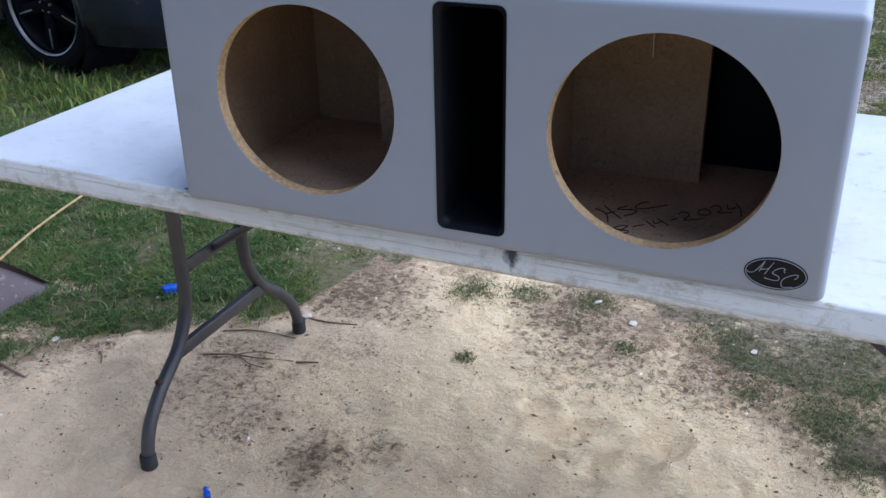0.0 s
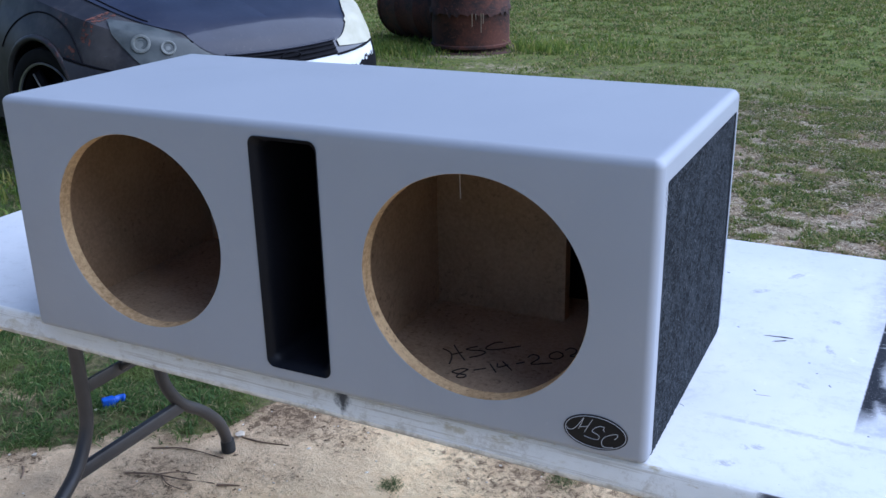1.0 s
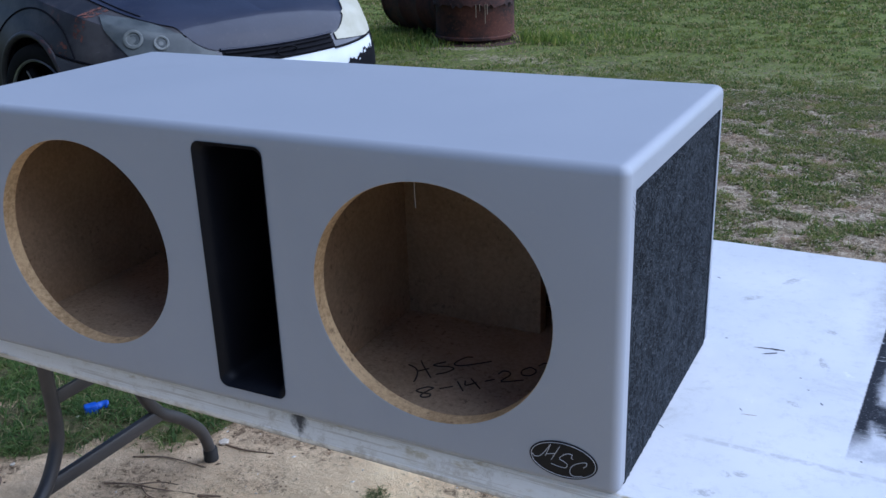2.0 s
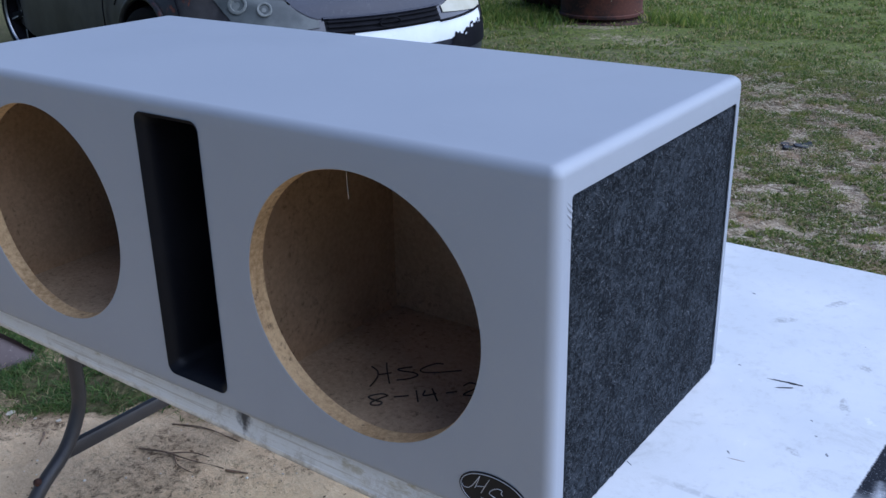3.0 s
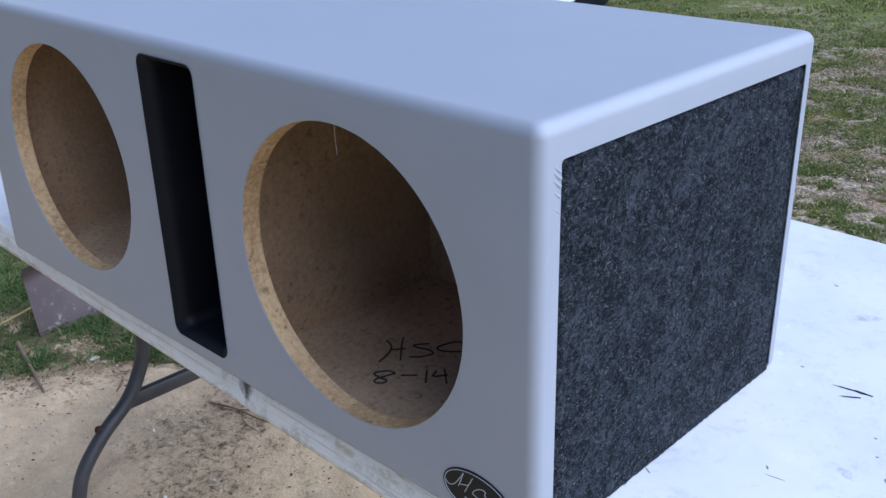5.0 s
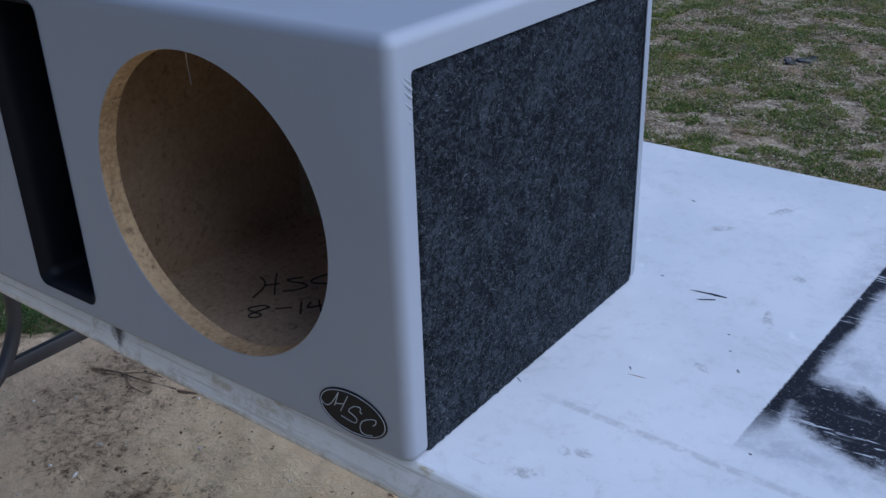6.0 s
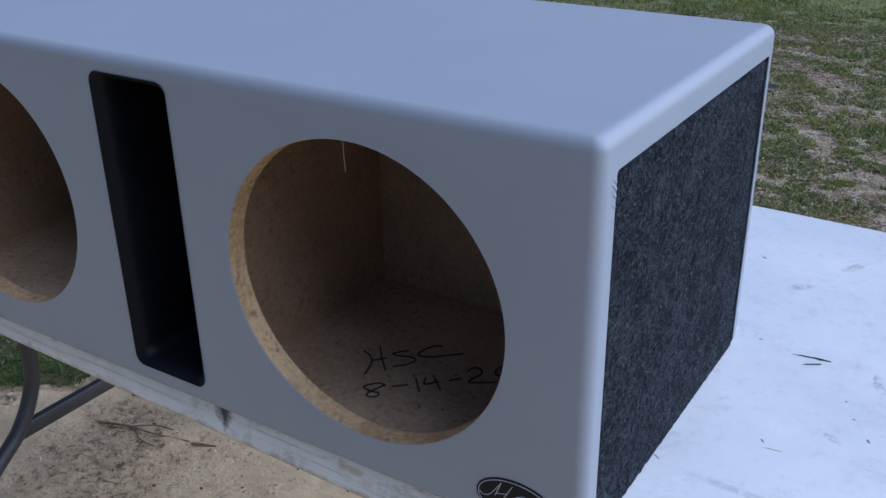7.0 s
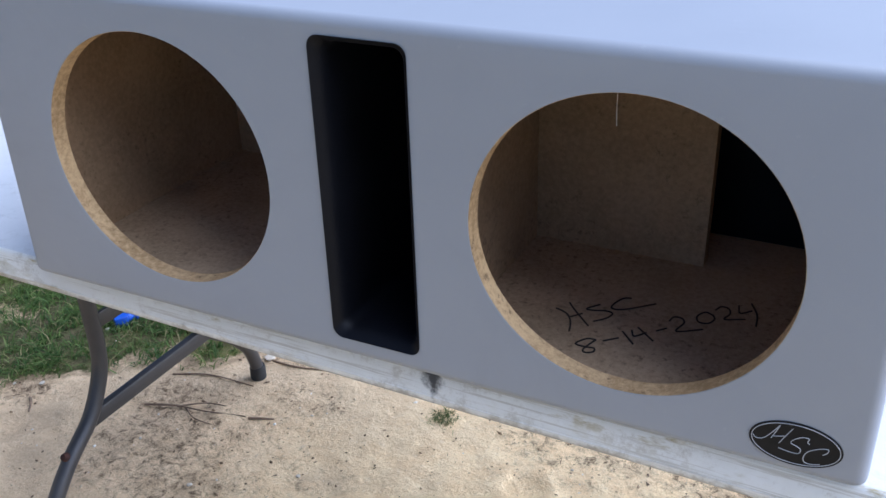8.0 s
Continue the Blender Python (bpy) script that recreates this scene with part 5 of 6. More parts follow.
def soil_crumbs():
    """Clods, bark bits and grit, each a squashed eight-sided lump."""
    npr = np.random.default_rng(33)
    p = np.stack([npr.uniform(-2.1, 0.6, 60000), npr.uniform(-0.6, 1.3, 60000)], 1)
    x, y = p[:, 0], p[:, 1]
    p = p[npr.uniform(0, 1, len(p)) < (0.012 + 0.6 * litter_at(x, y) ** 1.2 * np.clip(fractal(x, y, 15, 71) * 4 - 1.6, 0, 1) + 0.30 * np.clip(fractal(x, y, 5, 91) - 0.50, 0, 1)) * (1 - 0.8 * turf_at(x, y))]
    n = len(p)
    size = npr.uniform(0.0008, 0.0024, n) * npr.choice([1, 1, 1, 1, 1.8], n)
    turn, long = npr.uniform(0, np.pi, n), npr.uniform(0.8, 2.4, n)
    ax = np.stack([np.cos(turn), np.sin(turn), np.zeros(n)], 1) * (size * long)[:, None]
    ay = np.stack([-np.sin(turn), np.cos(turn), np.zeros(n)], 1) * size[:, None]
    az = np.stack([np.zeros(n), np.zeros(n), size * npr.uniform(0.5, 0.9, n)], 1)
    c = np.stack([p[:, 0], p[:, 1], height_at(p[:, 0], p[:, 1]) + size * 0.2], 1)
    co = np.stack([c + ax, c + ay, c - ax, c - ay, c + az, c - az], 1).reshape(-1, 3)
    k = np.arange(n)[:, None, None] * 6
    tri = np.array([(0, 1, 4), (1, 2, 4), (2, 3, 4), (3, 0, 4), (1, 0, 5), (2, 1, 5), (3, 2, 5), (0, 3, 5)])[None]
    me = bpy.data.meshes.new("soil_crumbs")
    me.from_pydata(co.tolist(), [], (k + tri).reshape(-1, 3).tolist())
    me.materials.append(GRIT)
    tagged(new("soil_crumbs", me), "brown soil crumbs and pale grit strewn on the sand", "soil", kind="stuff")


soil_crumbs()


# ---- metal shed, pipe and scrap beside it ----
def shed():
    s = thing("metal_shed", pose(-3.92, 1.185, 0.0), "weathered ribbed metal shed wall with rusted foot, raised off grass", "shed")
    # ribbed sheet: ribs run upright, the wall runs along y
    y, prof = -4.6, []
    pitch = 0.089
    while y < -0.13:
        for dy, dx in ((0.0, 0.0), (0.030, 0.0), (0.036, 0.004), (0.042, 0.004), (0.048, 0.0), (0.064, 0.0), (0.068, 0.002), (0.073, 0.002), (0.077, 0.0)):
            prof.append((y + dy, dx))
        y += pitch
    prof = [(a, b) for a, b in prof if a < -0.115] + [(-0.115, 0.0)]
    b = bmesh.new()
    nz = 60
    grid = []
    for k in range(nz + 1):
        z = 0.225 + 2.2 * (k / nz) ** 1.6
        row = []
        for yy, dx in prof:
            dent = 0.05 * math.exp(-((yy + 0.62) / 0.15) ** 2 - ((z - 0.37) / 0.08) ** 2) + 0.035 * math.exp(-((yy + 0.38) / 0.10) ** 2 - ((z - 0.31) / 0.05) ** 2)
            wave = 0.006 * noise.noise((yy * 3, z * 2, 1.0))
            row.append(b.verts.new((dx - dent + wave, yy, z)))
        grid.append(row)
    for q, r in zip(grid, grid[1:]):
        for i in range(len(prof) - 1):
            b.faces.new((q[i], q[i + 1], r[i + 1], r[i]))
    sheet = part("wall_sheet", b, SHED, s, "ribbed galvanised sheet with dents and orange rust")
    mod = sheet.modifiers.new("thickness", "SOLIDIFY")
    mod.thickness = 0.004
    part("sill_channel", box(-0.05, 0.022, -4.6, 0.0, 0.150, 0.240, 0.006), SHED_TRIM, s, "pale grey bottom channel with rust runs")
    part("sill_lip", box(-0.02, 0.040, -4.6, 0.012, 0.134, 0.149, 0.003), SHED_TRIM, s)
    part("corner_trim", box(-0.10, 0.020, -0.125, 0.0, 0.247, 2.45, 0.006), SHED_TRIM, s, "pale grey corner post cover")
    part("bracket", box(0.0, 0.03, -0.62, -0.60, 0.07, 0.135, 0.003), SHED_TRIM, s)
    part("end_wall", box(-2.6, -0.10, -0.03, -0.005, 0.125, 2.45), SHED_TRIM, s, "", False)
    part("back_wall", box(-2.63, -2.60, -4.6, -0.005, 0.125, 2.45), SHED_TRIM, s, "", False)
    part("far_wall", box(-2.6, -0.05, -4.63, -4.60, 0.125, 2.45), SHED_TRIM, s, "", False)
    part("floor_frame", box(-2.6, -0.06, -4.58, -0.03, 0.12, 0.16), GREY_STEEL, s, "", False)
    part("roof", box(-2.75, 0.15, -4.75, 0.12, 2.45, 2.50, 0.01), SHED_TRIM, s)
    for y in (-0.35, -2.2, -4.3):
        for x in (-0.35, -2.4):
            part("support_block", box(x - 0.1, x + 0.1, y - 0.1, y + 0.1, -0.01, 0.12, 0.01), CONCRETE, s)
    # torn rust and old foam along the sheet's foot, thin and ragged

    def flake(name, yc, zc, wide, tall, face, material, label, drip):
        n = 64
        loop = []
        for k in range(n):
            a = 2 * math.pi * k / n
            ry = wide * (1 + 0.35 * noise.noise((k * 0.45, yc * 31, 1.0)))
            rz = tall * (1 + 1.1 * noise.noise((k * 0.55, yc * 17, 5.0)))
            z = zc + rz * max(-0.8, min(0.8, 1.3 * math.sin(a)))
            if math.sin(a) < -0.4 and noise.noise((k * 0.5, yc * 23, 8.0)) > 0.22:
                z -= drip
            loop.append((face, yc + ry * math.cos(a), z))
        part(name, loft([[(face - 0.012, y, z) for _, y, z in loop], loop], None, True, True), material, s, label, False)

    for k, (yc, wide) in enumerate(((-0.142, 0.016), (-0.185, 0.022), (-0.275, 0.055), (-0.335, 0.03), (-0.445, 0.035), (-0.495, 0.045), (-0.645, 0.045), (-0.85, 0.05), (-1.1, 0.06), (-1.38, 0.05), (-1.62, 0.06))):
        flake("rust_patch", yc, 0.252 + 0.003 * (k % 3), wide, 0.011 + 0.003 * (k % 2), 0.0232 + 0.0006 * k, RUST_ORANGE, "flaking orange rust", 0.012)
    for k, (yc, zc, wide, tall) in enumerate(((-0.165, 0.268, 0.009, 0.016), (-0.225, 0.270, 0.010, 0.024), (-0.255, 0.266, 0.030, 0.006), (-0.315, 0.268, 0.026, 0.006), (-0.590, 0.262, 0.03, 0.005))):
        flake("foam_scrap", yc, zc, wide, tall, 0.0300 + 0.0006 * k, FOAM, "yellowed flaking foam", 0.004)
    # creased bare metal where the sheet is torn
    for yc, zc, size in ((-0.400, 0.322, 0.030), (-0.372, 0.300, 0.016), (-0.425, 0.318, 0.014), (-0.345, 0.334, 0.010), (-0.438, 0.62, 0.013)):
        b = bmesh.new()
        bmesh.ops.create_grid(b, x_segments=7, y_segments=7, size=1.0)
        for v in b.verts:
            u, w = v.co.x, v.co.y
            k = 1 + 0.4 * noise.noise((u * 1.7, w * 1.7, yc * 50))
            v.co = Vector((-0.010 + 0.55 * size * noise.noise((u * 2.6, w * 2.6, zc * 40)), yc + u * size * k, zc + w * size * 0.62 * k + 0.3 * u * size))
        part("torn_metal", b, BARE_METAL, s, "bright creased torn metal", False).modifiers.new("thickness", "SOLIDIFY").thickness = 0.002


RUST_ORANGE = rust_material("orange_rust", (0.24, 0.075, 0.018), (0.40, 0.145, 0.032), (0.46, 0.25, 0.085), 24)
shed()


def pipe():
    t = thing("white_pipe", pose(-2.81, 0.79, 0.0), "white plastic pipe leaning towards the metal shed", "pipe")
    d = Vector((-3.2, 0.737, 0.715)) - Vector((-2.81, 0.79, 0.0))
    b = tube([(0, 0, -0.02), d * 0.5, d * 1.0, d * 1.6, d * 2.62], 0.0245, 20)
    part("barrel", b, PVC, t)
    part("coupling", tube([d * 2.50, d * 2.56, d * 2.63], 0.033, 20), PVC, t)


pipe()


def rails():
    for y, x0, x1, z in ((0.0, -4.65, -3.8, 0.008), (-0.06, -4.7, -4.0, -0.004)):
        t = thing("steel_rail", pose((x0 + x1) / 2, 0.925 + y, 0.0, 0, 0, 34.8), "grey steel rail lying in the grass under the shed", "rail", "rails by the shed")
        h = (x1 - x0) / 2
        part("web", box(-h, h, -0.004, 0.004, 0.0, z + 0.03, 0.001), GREY_STEEL, t)
        part("flange", box(-h, h, -0.014, 0.014, z + 0.0302, z + 0.036, 0.001), GREY_STEEL, t)


rails()


def concrete_block(x, y, turn):
    t = thing("concrete_block", pose(x, y, -0.005, 4, -8, turn), "grey-brown broken concrete block sitting in grass", "block")
    b = box(-0.062, 0.062, -0.014, 0.014, 0.0, 0.112, 0.004, 2)
    bmesh.ops.subdivide_edges(b, edges=b.edges[:], cuts=2, use_grid_fill=True)
    for v in b.verts:
        v.co += Vector((noise.noise(v.co * 22), noise.noise(v.co * 22 + Vector((5, 0, 0))), noise.noise(v.co * 22 + Vector((0, 5, 0))))) * 0.006
    part("body", b, CONCRETE, t)
    part("stone_on_top", lathe([(0.0, 0.0), (0.035, 0.004), (0.045, 0.018), (0.03, 0.034), (0.0, 0.038)], 12), CONCRETE, t).matrix_local = pose(-0.04, 0.02, 0.100) @ Matrix.Diagonal((0.4, 0.4, 0.5, 1))


concrete_block(-3.65, 0.604, 105)


def pale_sheet():
    """A curved shiny panel lying hollow side down."""
    t = thing("curved_panel", pose(-4.01, 0.438, 0.042, 30, -3, 62), "shiny pale curved panel lying in the grass", "panel")
    b = bmesh.new()
    nu, nv = 20, 8
    g = []
    for i in range(nu + 1):
        u = -1 + 2 * i / nu
        w = 0.075 * max(0.04, 1 - u * u) ** 0.65
        g.append([b.verts.new((u * 0.16, w * (-1 + 2 * j / nv), 0.016 * (1 - (-1 + 2 * j / nv) ** 2) * (1 - 0.6 * u * u))) for j in range(nv + 1)])
    for q, r in zip(g, g[1:]):
        for j in range(nv):
            b.faces.new((q[j], q[j + 1], r[j + 1], r[j]))
    ob = part("sheet", b, PALE_SHEET, t)
    mod = ob.modifiers.new("thickness", "SOLIDIFY")
    mod.thickness = 0.004


pale_sheet()


# ---- rusty drums ----
def drum(m, label, torn):
    d = thing("steel_drum", m, label, "drum", "rusty drums")
    rng = random.Random(8)
    prof = [(0.0, 0.02), (0.27, 0.02), (0.288, 0.0), (0.300, 0.004), (0.300, 0.022), (0.290, 0.03)]
    for zc in (0.30, 0.59):
        prof += [(0.290, zc - 0.03), (0.300, zc - 0.008), (0.300, zc + 0.008), (0.290, zc + 0.03)]
    prof += [(0.290, 0.86), (0.300, 0.868), (0.300, 0.88), (0.284, 0.88), (0.282, 0.86), (0.0, 0.855)]
    b = lathe(prof, 48)
    for v in b.verts:
        k = 1 + 0.012 * noise.noise(v.co * 6)
        v.co.x, v.co.y = v.co.x * k, v.co.y * k
    part("shell", b, RUST, d, "rust-brown drum shell")
    if torn:
        b = bmesh.new()
        n = 40
        top, low = [], []
        for k in range(n + 1):
            a = radians(-160 + 150 * k / n)
            top.append(b.verts.new((0.303 * math.cos(a), 0.303 * math.sin(a), 0.318 + rng.uniform(-0.006, 0.01))))
            low.append(b.verts.new((0.307 * math.cos(a), 0.307 * math.sin(a), 0.285 - (rng.uniform(0.0, 0.035) if rng.random() < 0.6 else 0.0))))
        for k in range(n):
            b.faces.new((top[k], top[k + 1], low[k + 1], low[k]))
        part("torn_seam", b, RUST_DARK, d, "torn burnt seam", False).modifiers.new("thickness", "SOLIDIFY").thickness = 0.004
        for a, l in ((-72, 0.10), (-67, 0.05), (-60, 0.15), (-57, 0.08)):
            x, y = 0.309 * math.cos(radians(a)), 0.309 * math.sin(radians(a))
            part("hanging_strip", tube(smooth_line([(x, y, 0.29), (x * 1.01, y * 1.01, 0.29 - l * 0.5), (x, y, 0.29 - l)], 4), 0.0026, 6), CONCRETE, d, "pale hanging residue")
        part("foot_plate", lathe([(0.0, -0.05), (0.31, -0.05), (0.34, -0.042), (0.33, -0.03), (0.22, -0.022), (0.22, 0.021), (0.0, 0.021)], 30), RUST_DARK, d).matrix_local = pose(0.05, 0.0, 0.0)


drum(pose(-3.38, 6.51, 0.045, 0, 0, 10) @ Matrix.Diagonal((1.12, 1.12, 1.0, 1)), "rust-brown steel drum standing in weeds, torn seam", True)
drum(pose(-4.32, 7.05, 0.30, 90, 0, 62), "rust-brown steel drum lying on its side in weeds", False)

scrap = thing("black_scrap", pose(-0.891, 3.69, 0.0, 0, 0, 25), "crumpled black plastic scrap lying in the grass", "litter")
b = box(-0.055, 0.055, -0.045, 0.045, 0.0, 0.012, 0.003, 1)
bmesh.ops.subdivide_edges(b, edges=[e for e in b.edges if e.calc_length() > 0.05], cuts=7, use_grid_fill=True)
for v in b.verts:
    q = v.co * 38
    v.co += Vector((noise.noise(q) * 0.022, noise.noise(q + Vector((3, 1, 0))) * 0.022, max(0.0, noise.noise(q * 0.8 + Vector((0, 7, 2)))) * 0.03 if v.co.z > 0.006 else 0.0))
part("sheet", b, BLACK_SCRAP, scrap)


# ---- parked car ----
def parked_car():
    heading = math.degrees(math.atan2(-0.305, 0.954))
    c = thing("parked_car", pose(-2.502, 2.862, 0.0, 0, 0, heading), "old dark sedan, faded rusty fender, white bumper, parked on grass", "car")
    # plan outline of the nose, right side round to the left; x ahead, y to the left
    half = [(-1.30, 0.855), (-1.00, 0.86), (-0.72, 0.845), (-0.47, 0.805), (-0.295, 0.73), (-0.175, 0.61), (-0.105, 0.45), (-0.070, 0.25), (-0.058, 0.0)]
    outline = smooth_line([(x, -y, 0) for x, y in half] + [(x, y * 0.945, 0) for x, y in half[-2::-1]], 8)
    NU = len(outline) - 1

    def at(u, v, out=0.0):
        """u 0..1 along the outline, v 0..1 up the side, 1..2 over to the middle of the hood."""
        i = u * NU
        k = min(int(i), NU - 1)
        p = outline[k].lerp(outline[k + 1], i - k)
        d = (outline[min(k + 1, NU)] - outline[k]).normalized()
        nrm = Vector((d.y, -d.x, 0))
        back = min(1.0, -p.x / 1.25)
        belt = 0.597 + 0.278 * back ** 0.66
        if v <= 1:
            z = 0.17 + (belt - 0.17) * v
            bulge = 0.030 * math.sin(math.pi * min(1, v * 1.15)) - 0.055 * max(0.0, v - 0.6) ** 2 / 0.16 - 0.03 * max(0.0, 0.2 - v) / 0.2
            q = p + nrm * (bulge + out)
            return Vector((q.x, q.y, z))
        w = v - 1
        q = p - nrm * 0.055
        spine = Vector((q.x - 0.02 - 0.10 * (1 - back), 0, 0))
        zs = 0.62 + 0.35 * min(1.0, (-spine.x) / 1.30) ** 0.75
        xy = q.lerp(spine, w)
        z = belt + (zs - belt) * math.sin(w * math.pi / 2) + 0.035 * math.sin(math.pi * min(1.0, w * 1.6)) * back
        return Vector((xy.x, xy.y, z + out))

    def patch(u0, u1, v0, v1, nu, nv, out=0.0, keep=None, edge=None):
        b = bmesh.new()
        g = []
        for i in range(nu + 1):
            row = []
            for j in range(nv + 1):
                u, v = u0 + (u1 - u0) * i / nu, v0 + (v1 - v0) * j / nv
                if edge:
                    u, v = edge(i / nu, j / nv)
                row.append(b.verts.new(at(u, v, out)))
            g.append(row)
        for i in range(nu):
            for j in range(nv):
                vs = (g[i][j], g[i + 1][j], g[i + 1][j + 1], g[i][j + 1])
                mid = sum((x.co for x in vs), Vector()) / 4
                if keep is None or keep(mid):
                    b.faces.new(vs)
        bmesh.ops.delete(b, geom=[x for x in b.verts if not x.link_faces], context="VERTS")
        return b

    WX, WZ, WR = -0.865, 0.312, 0.350
    def side_point(x, z, s, out=0.0):
        """A point of the flank at the length x and height z; s -1 is the right side."""
        lo, hi = 0.0, 0.45
        for _ in range(24):
            mid = (lo + hi) / 2
            lo, hi = (mid, hi) if at(mid, 0.5).x < x else (lo, mid)
        top = at(lo, 1.0).z
        p = at(lo, min(1.0, max(0.0, (z - 0.17) / (top - 0.17))), out)
        return Vector((p.x, p.y * -s, max(p.z, z) if z < 0.17 else p.z))

    clear = lambda p: abs(p.y) < 0.6 or (p.x - WX) ** 2 + (p.z - WZ) ** 2 > WR ** 2
    part("fender", patch(0.0, 0.36, 0.0, 1.22, 130, 84, 0, clear), CAR_FENDER, c, "faded black fender with primer haze and rust")
    part("fender", patch(0.64, 1.0, 0.0, 1.22, 60, 40, 0, clear), CAR_GLOSS, c)
    part("bumper", patch(0.30, 0.70, 0.0, 1.0, 40, 16, 0.0015), CAR_GLOSS, c, "dark scuffed front bumper")
    part("bumper_corner", patch(0.150, 0.312, 0.0, 0.69, 60, 40, 0.010, clear), CAR_GLOSS, c, "glossy dark navy corner of the bumper")
    part("bumper_seam", tube([at(0.150 + 0.162 * i / 20, 0.703, 0.006) for i in range(21)], 0.005, 6), CAR_BLACK, c)
    part("fender_crease", tube([side_point(WX + (WR + 0.115) * math.cos(radians(a)), WZ + (WR + 0.115) * math.sin(radians(a)), -1, 0.001) for a in range(35, 146, 4)], 0.0045, 6), CAR_BLACK, c)
    def streaky(p):
        return noise.noise(p * 40) + 0.7 * noise.noise(p * 110) > 0.12
    part("rust_streak", patch(0.172, 0.190, 0.84, 1.16, 36, 60, 0.002, streaky), RUST_BRIGHT, c, "orange rust streak beside the headlamp")
    part("rust_streak", patch(0.150, 0.166, 0.71, 0.80, 14, 14, 0.002, streaky), RUST_BRIGHT, c, "orange rust streak beside the headlamp")
    part("bumper_cover", patch(0.455, 0.70, 0.54, 0.735, 34, 10, 0.003), CAR_WHITE, c, "white painted half of the bumper")
    part("peeled_patch", patch(0.60, 0.72, 0.40, 0.74, 60, 36, 0.0055, lambda p: p.z < 0.415 + 0.07 * min(1.0, max(0.0, (p.y - 0.25) / 0.3)) + 0.03 * noise.noise(p * 16) + 0.03 * noise.noise(p * 45)), CAR_BLACK, c, "black patch where paint peeled")
    def hood_edge(a, bb):
        u = 0.02 + 0.96 * a
        k = min(1.0, max(0.0, (abs(u - 0.5) - 0.085) / 0.10))
        lo = 0.880 + 0.290 * k * k * (3 - 2 * k)
        return u, lo + (2.0 - lo) * bb

    part("hood", patch(0, 1, 0, 1, 96, 18, 0.006, None, hood_edge), CAR_NAVY, c, "dark navy hood")
    # hazed headlamps with two round reflectors each
    for side in (0, 1):
        def lamp_edge(a, bb, side=side):
            u = 0.195 + 0.215 * a
            k1, k2 = min(1.0, a / 0.48), max(0.0, (a - 0.48) / 0.52)
            k, k1 = min(1.0, max(0.0, (0.415 - u) / 0.10)), k1 ** 1.15
            lo = 1.07 - 0.345 * k1 + 0.085 * k2
            h1, h2 = 1.08 + 0.08 * math.sin(math.pi * min(1.0, a * 1.4)) - 0.10 * a ** 3, 0.868 + 0.292 * k * k * (3 - 2 * k)
            hi = -math.log(math.exp(-110 * h1) + math.exp(-110 * h2)) / 110
            return (u if side == 0 else 1 - u), lo + (hi - lo) * bb
        lamp = part("headlamp", patch(0, 1, 0, 1, 26, 14, 0.009, None, lamp_edge), (LAMP_HAZE, LAMP_YELLOW)[side], c, ("hazed grey headlamp", "yellowed white headlamp")[side])
        for a, bb, r in () if side else ((0.40, 0.46, 0.043), (0.62, 0.60, 0.034)):
            u, v = lamp_edge(a, bb)
            p, q, s = at(u, v, 0.012), at(u + 0.004, v, 0.012), at(u, v + 0.02, 0.012)
            nrm = (q - p).cross(s - p).normalized()
            if nrm.x < 0:
                nrm = -nrm
            m = nrm.to_track_quat("Z", "Y").to_matrix().to_4x4()
            part("reflector", lathe([(r, -0.02), (r, 0.001), (r * 0.90, 0.003), (r * 0.70, 0.002), (r * 0.62, -0.0035), (r * 0.40, -0.0035), (0.0, -0.001)], 24), LAMP_RING, lamp, "round lamp reflector").matrix_local = Matrix.Translation(p) @ m
    # grille with slats and an oval emblem
    part("grille", patch(0.418, 0.582, 0.735, 0.885, 30, 8, 0.004), CAR_BLACK, c, "black slatted grille")
    for k in range(3):
        v = 0.762 + 0.044 * k
        part("grille_slat", tube([at(0.421 + 0.158 * i / 24, v, 0.012) for i in range(25)], 0.0055, 8), CAR_BLACK, c)
    part("grille_rim", tube([at(0.416 + 0.168 * i / 30, 0.884, 0.010) for i in range(31)], 0.006, 8), CAR_NAVY, c)
    p = at(0.5, 0.81, 0.02)
    part("emblem", tube([(p.x + 0.004, p.y + 0.055 * math.cos(2 * math.pi * k / 32), p.z + 0.022 * math.sin(2 * math.pi * k / 32)) for k in range(32)], 0.004, 8, None, True), CAR_BLACK, c, "plain oval emblem")
    for side in (0, 1):
        part("lamp_seam", tube([at(u if side == 0 else 1 - u, 0.735, 0.008) for u in [0.30 + 0.12 * i / 12 for i in range(13)]], 0.006, 6), CAR_BLACK, c)
    part("intake", patch(0.40, 0.60, 0.18, 0.42, 20, 6, 0.004), CAR_BLACK, c)
    # seams between hood, fender and lamp
    for u0, u1, v0, v1, r in ((0.0, 0.245, 1.215, 1.20, 0.004), (1.0, 0.80, 1.215, 1.205, 0.002)):
        part("hood_seam", tube([at(u0 + (u1 - u0) * i / 24, v0 + (v1 - v0) * i / 24, 0.007) for i in range(25)], r, 6), CAR_BLACK, c)
    # wheel arches
    for s in (-1, 1):
        lip = []
        for k in range(27):
            a = radians(-8 + 196 * k / 26)
            lip.append(side_point(WX + WR * math.cos(a), WZ + WR * math.sin(a), s, 0.0))
        part("arch_lip", tube(lip, 0.016, 10), CAR_FENDER if s < 0 else CAR_NAVY, c)
        part("arch_liner", lathe([(WR + 0.01, -0.30), (WR + 0.01, 0.0)], 40), CAR_BLACK, c).matrix_local = pose(WX, s * 0.84, WZ, 90 if s < 0 else -90, 0, 0)
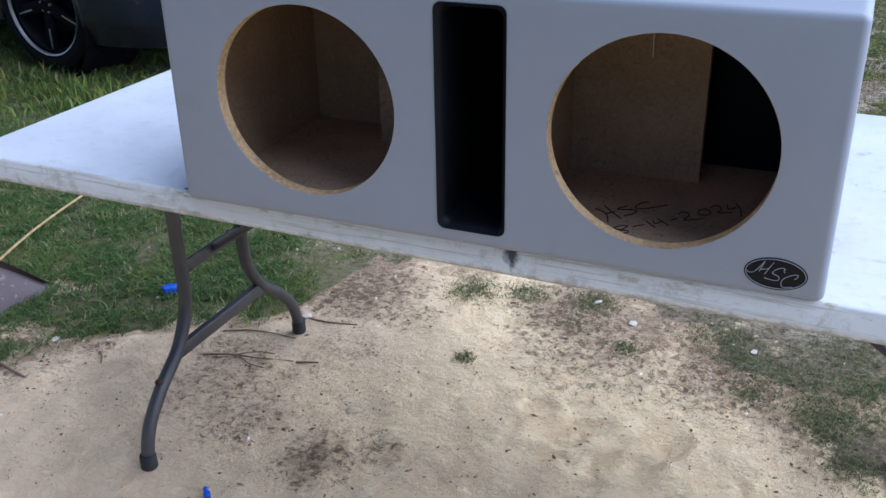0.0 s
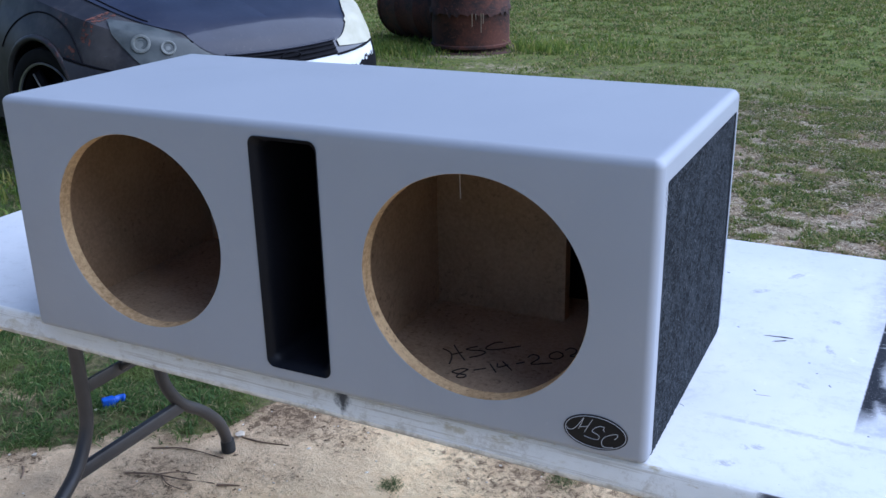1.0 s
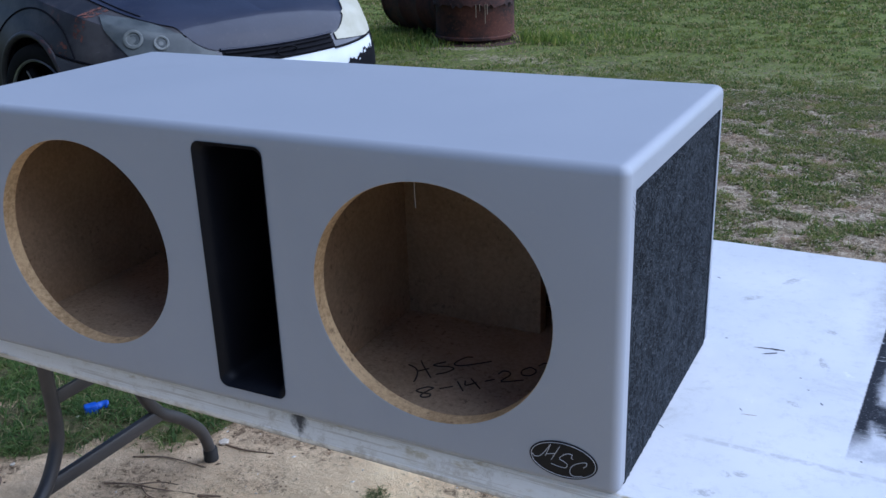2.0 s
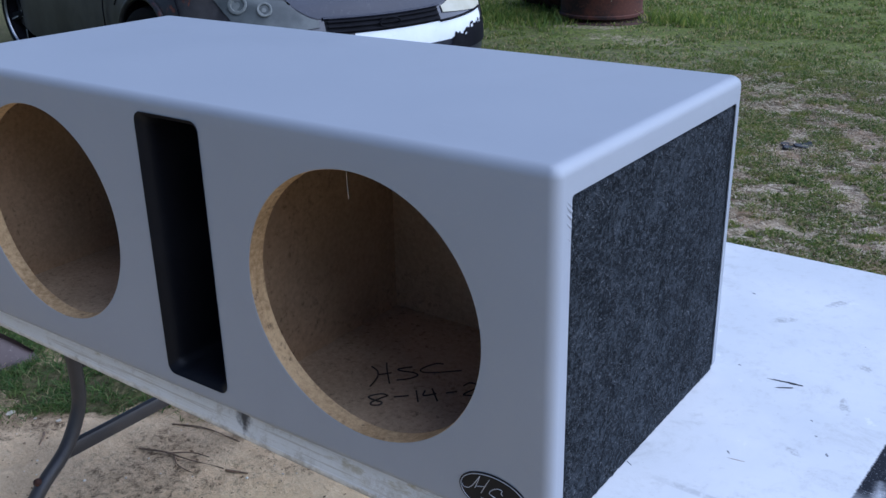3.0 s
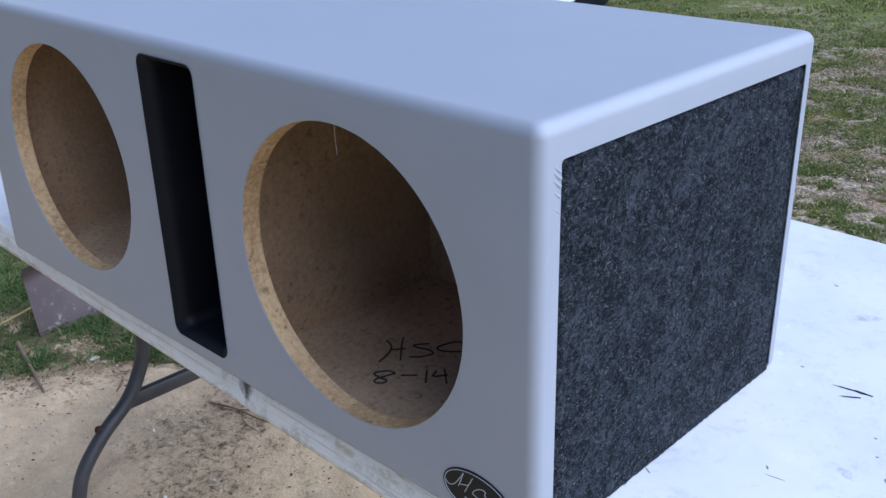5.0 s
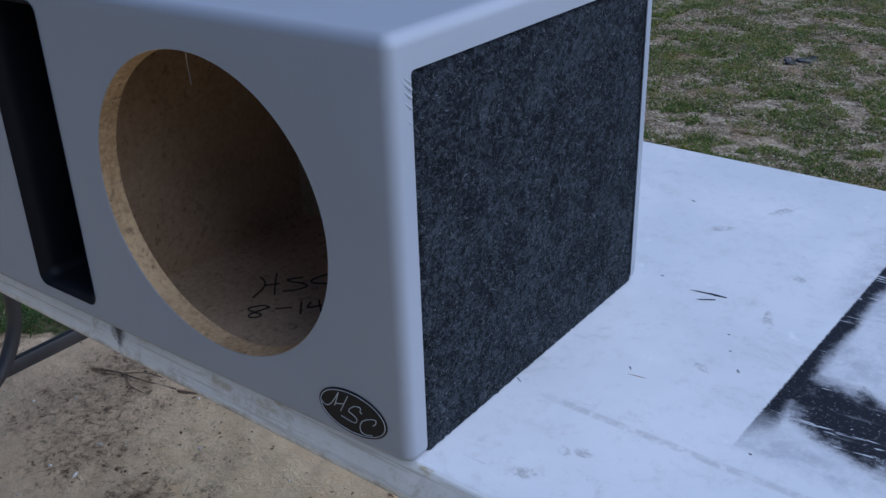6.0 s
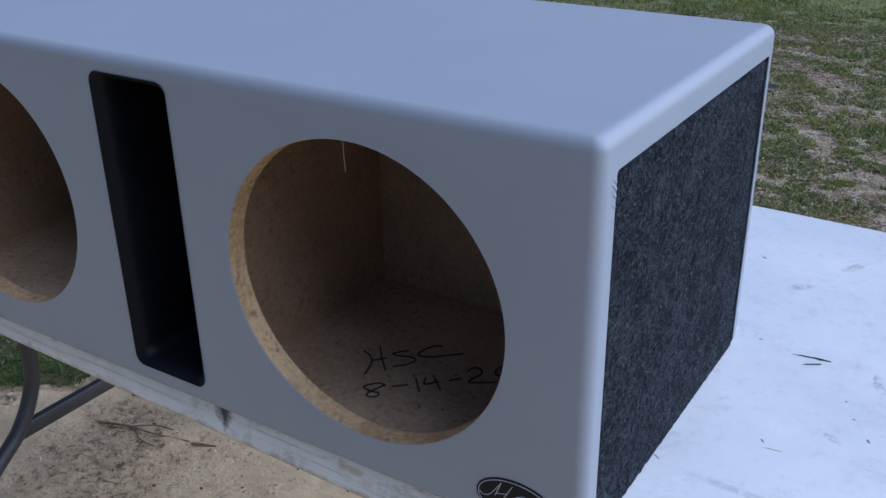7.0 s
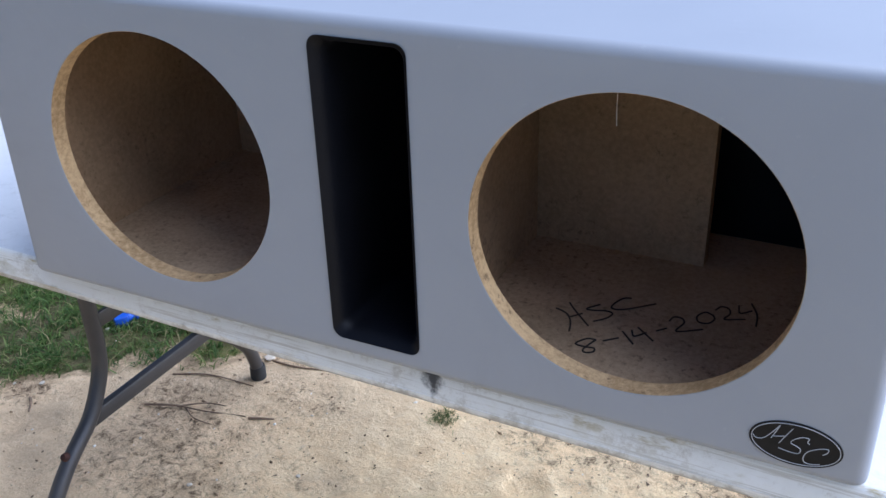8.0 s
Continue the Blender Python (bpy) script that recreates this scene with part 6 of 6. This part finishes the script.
        part("arch_back", box(WX - WR, WX + WR, s * 0.52 - 0.01, s * 0.52 + 0.01, 0.14, WZ + WR), CAR_BLACK, c, "", False)
    # rest of the body: doors, cabin, tail
    def section(x, w, low, belt):
        return [(x, -w, low), (x, -w * 1.01, (low + belt) / 2), (x, -w * 0.95, belt), (x, 0, belt + 0.06), (x, w * 0.95, belt), (x, w * 1.01, (low + belt) / 2), (x, w, low), (x, 0, low)]
    part("body", loft([section(-1.30, 0.85, 0.19, 0.87), section(-2.2, 0.86, 0.19, 0.90), section(-3.2, 0.86, 0.20, 0.93), section(-4.0, 0.80, 0.25, 0.93), section(-4.25, 0.70, 0.32, 0.85)], None, True, True), CAR_FENDER, c)
    cab = [[(-1.28, -0.74, 0.90), (-1.28, 0.74, 0.90), (-3.75, 0.72, 0.94), (-3.75, -0.72, 0.94)], [(-2.05, -0.56, 1.40), (-2.05, 0.56, 1.40), (-3.15, 0.56, 1.42), (-3.15, -0.56, 1.42)]]
    part("cabin_glass", loft(cab, None, False, False), WINDOW_GLASS, c, "dark car windows", False)
    part("roof", box(-3.18, -2.0, -0.57, 0.57, 1.395, 1.435, 0.015), CAR_NAVY, c)
    for s in (-1, 1):
        for a, b2 in ((cab[0][0], cab[1][0]), (cab[0][3], cab[1][3]), ((-2.4, -0.735, 0.92), (-2.5, -0.56, 1.41))):
            part("pillar", tube([(a[0], s * -a[1], a[2]), (b2[0], s * -b2[1], b2[2])], 0.028, 8), CAR_NAVY, c)
        part("door_seam", tube([(-1.5, s * 0.868, 0.24), (-1.48, s * 0.872, 0.55), (-1.5, s * 0.83, 0.88)], 0.004, 6), CAR_BLACK, c)
        part("door_handle", box(-2.35, -2.2, s * 0.868 - 0.012, s * 0.868 + 0.012, 0.74, 0.765, 0.005), CAR_BLACK, c)
    # wheels: tyre, bright rim ring, dark spokes with bright edges
    for wx in (WX, -3.45):
        for s in (-1, 1):
            w = new("wheel")
            w.parent = c
            w.matrix_local = pose(wx, s * 0.775, WZ, 90 if s < 0 else -90, 0, 12)
            part("tyre", lathe([(0.225, -0.09), (0.27, -0.10), (0.298, -0.085), (0.305, -0.05), (0.305, 0.05), (0.298, 0.08), (0.27, 0.092), (0.232, 0.085), (0.222, 0.075)], 56), TYRE, w)
            part("rim", lathe([(0.230, 0.078), (0.236, 0.086), (0.233, 0.092), (0.226, 0.088), (0.224, 0.080)], 56), CHROME, w, "bright rim ring")
            part("barrel", lathe([(0.222, -0.08), (0.217, 0.070), (0.208, 0.05), (0.200, -0.08)], 56), CAR_BLACK, w)
            part("brake_drum", lathe([(0.0, 0.0), (0.14, 0.0), (0.15, -0.03), (0.19, -0.06), (0.205, -0.07)], 32), CAR_BLACK, w)
            part("hub", lathe([(0.0, 0.072), (0.028, 0.070), (0.036, 0.058), (0.05, 0.05), (0.055, 0.0)], 24), CAR_BLACK, w)
            for k in range(5):
                a = 72 * k - 24
                sp = box(0.035, 0.205, -0.028, 0.028, 0.040, 0.062, 0.006)
                part("spoke", sp, CAR_BLACK, w).matrix_local = pose(0, 0, 0, 0, 0, a)
                part("spoke_edge", box(0.11, 0.205, -0.0035, 0.0035, 0.0625, 0.068, 0.001), CHROME, w, "bright milled spoke face").matrix_local = pose(0, 0, 0, 0, 0, a + 4)
                part("lug_nut", lathe([(0.0, 0.070), (0.006, 0.069), (0.008, 0.05)], 8), CHROME, w).matrix_local = pose(0.032 * math.cos(radians(a + 36)), 0.032 * math.sin(radians(a + 36)), 0)


parked_car()
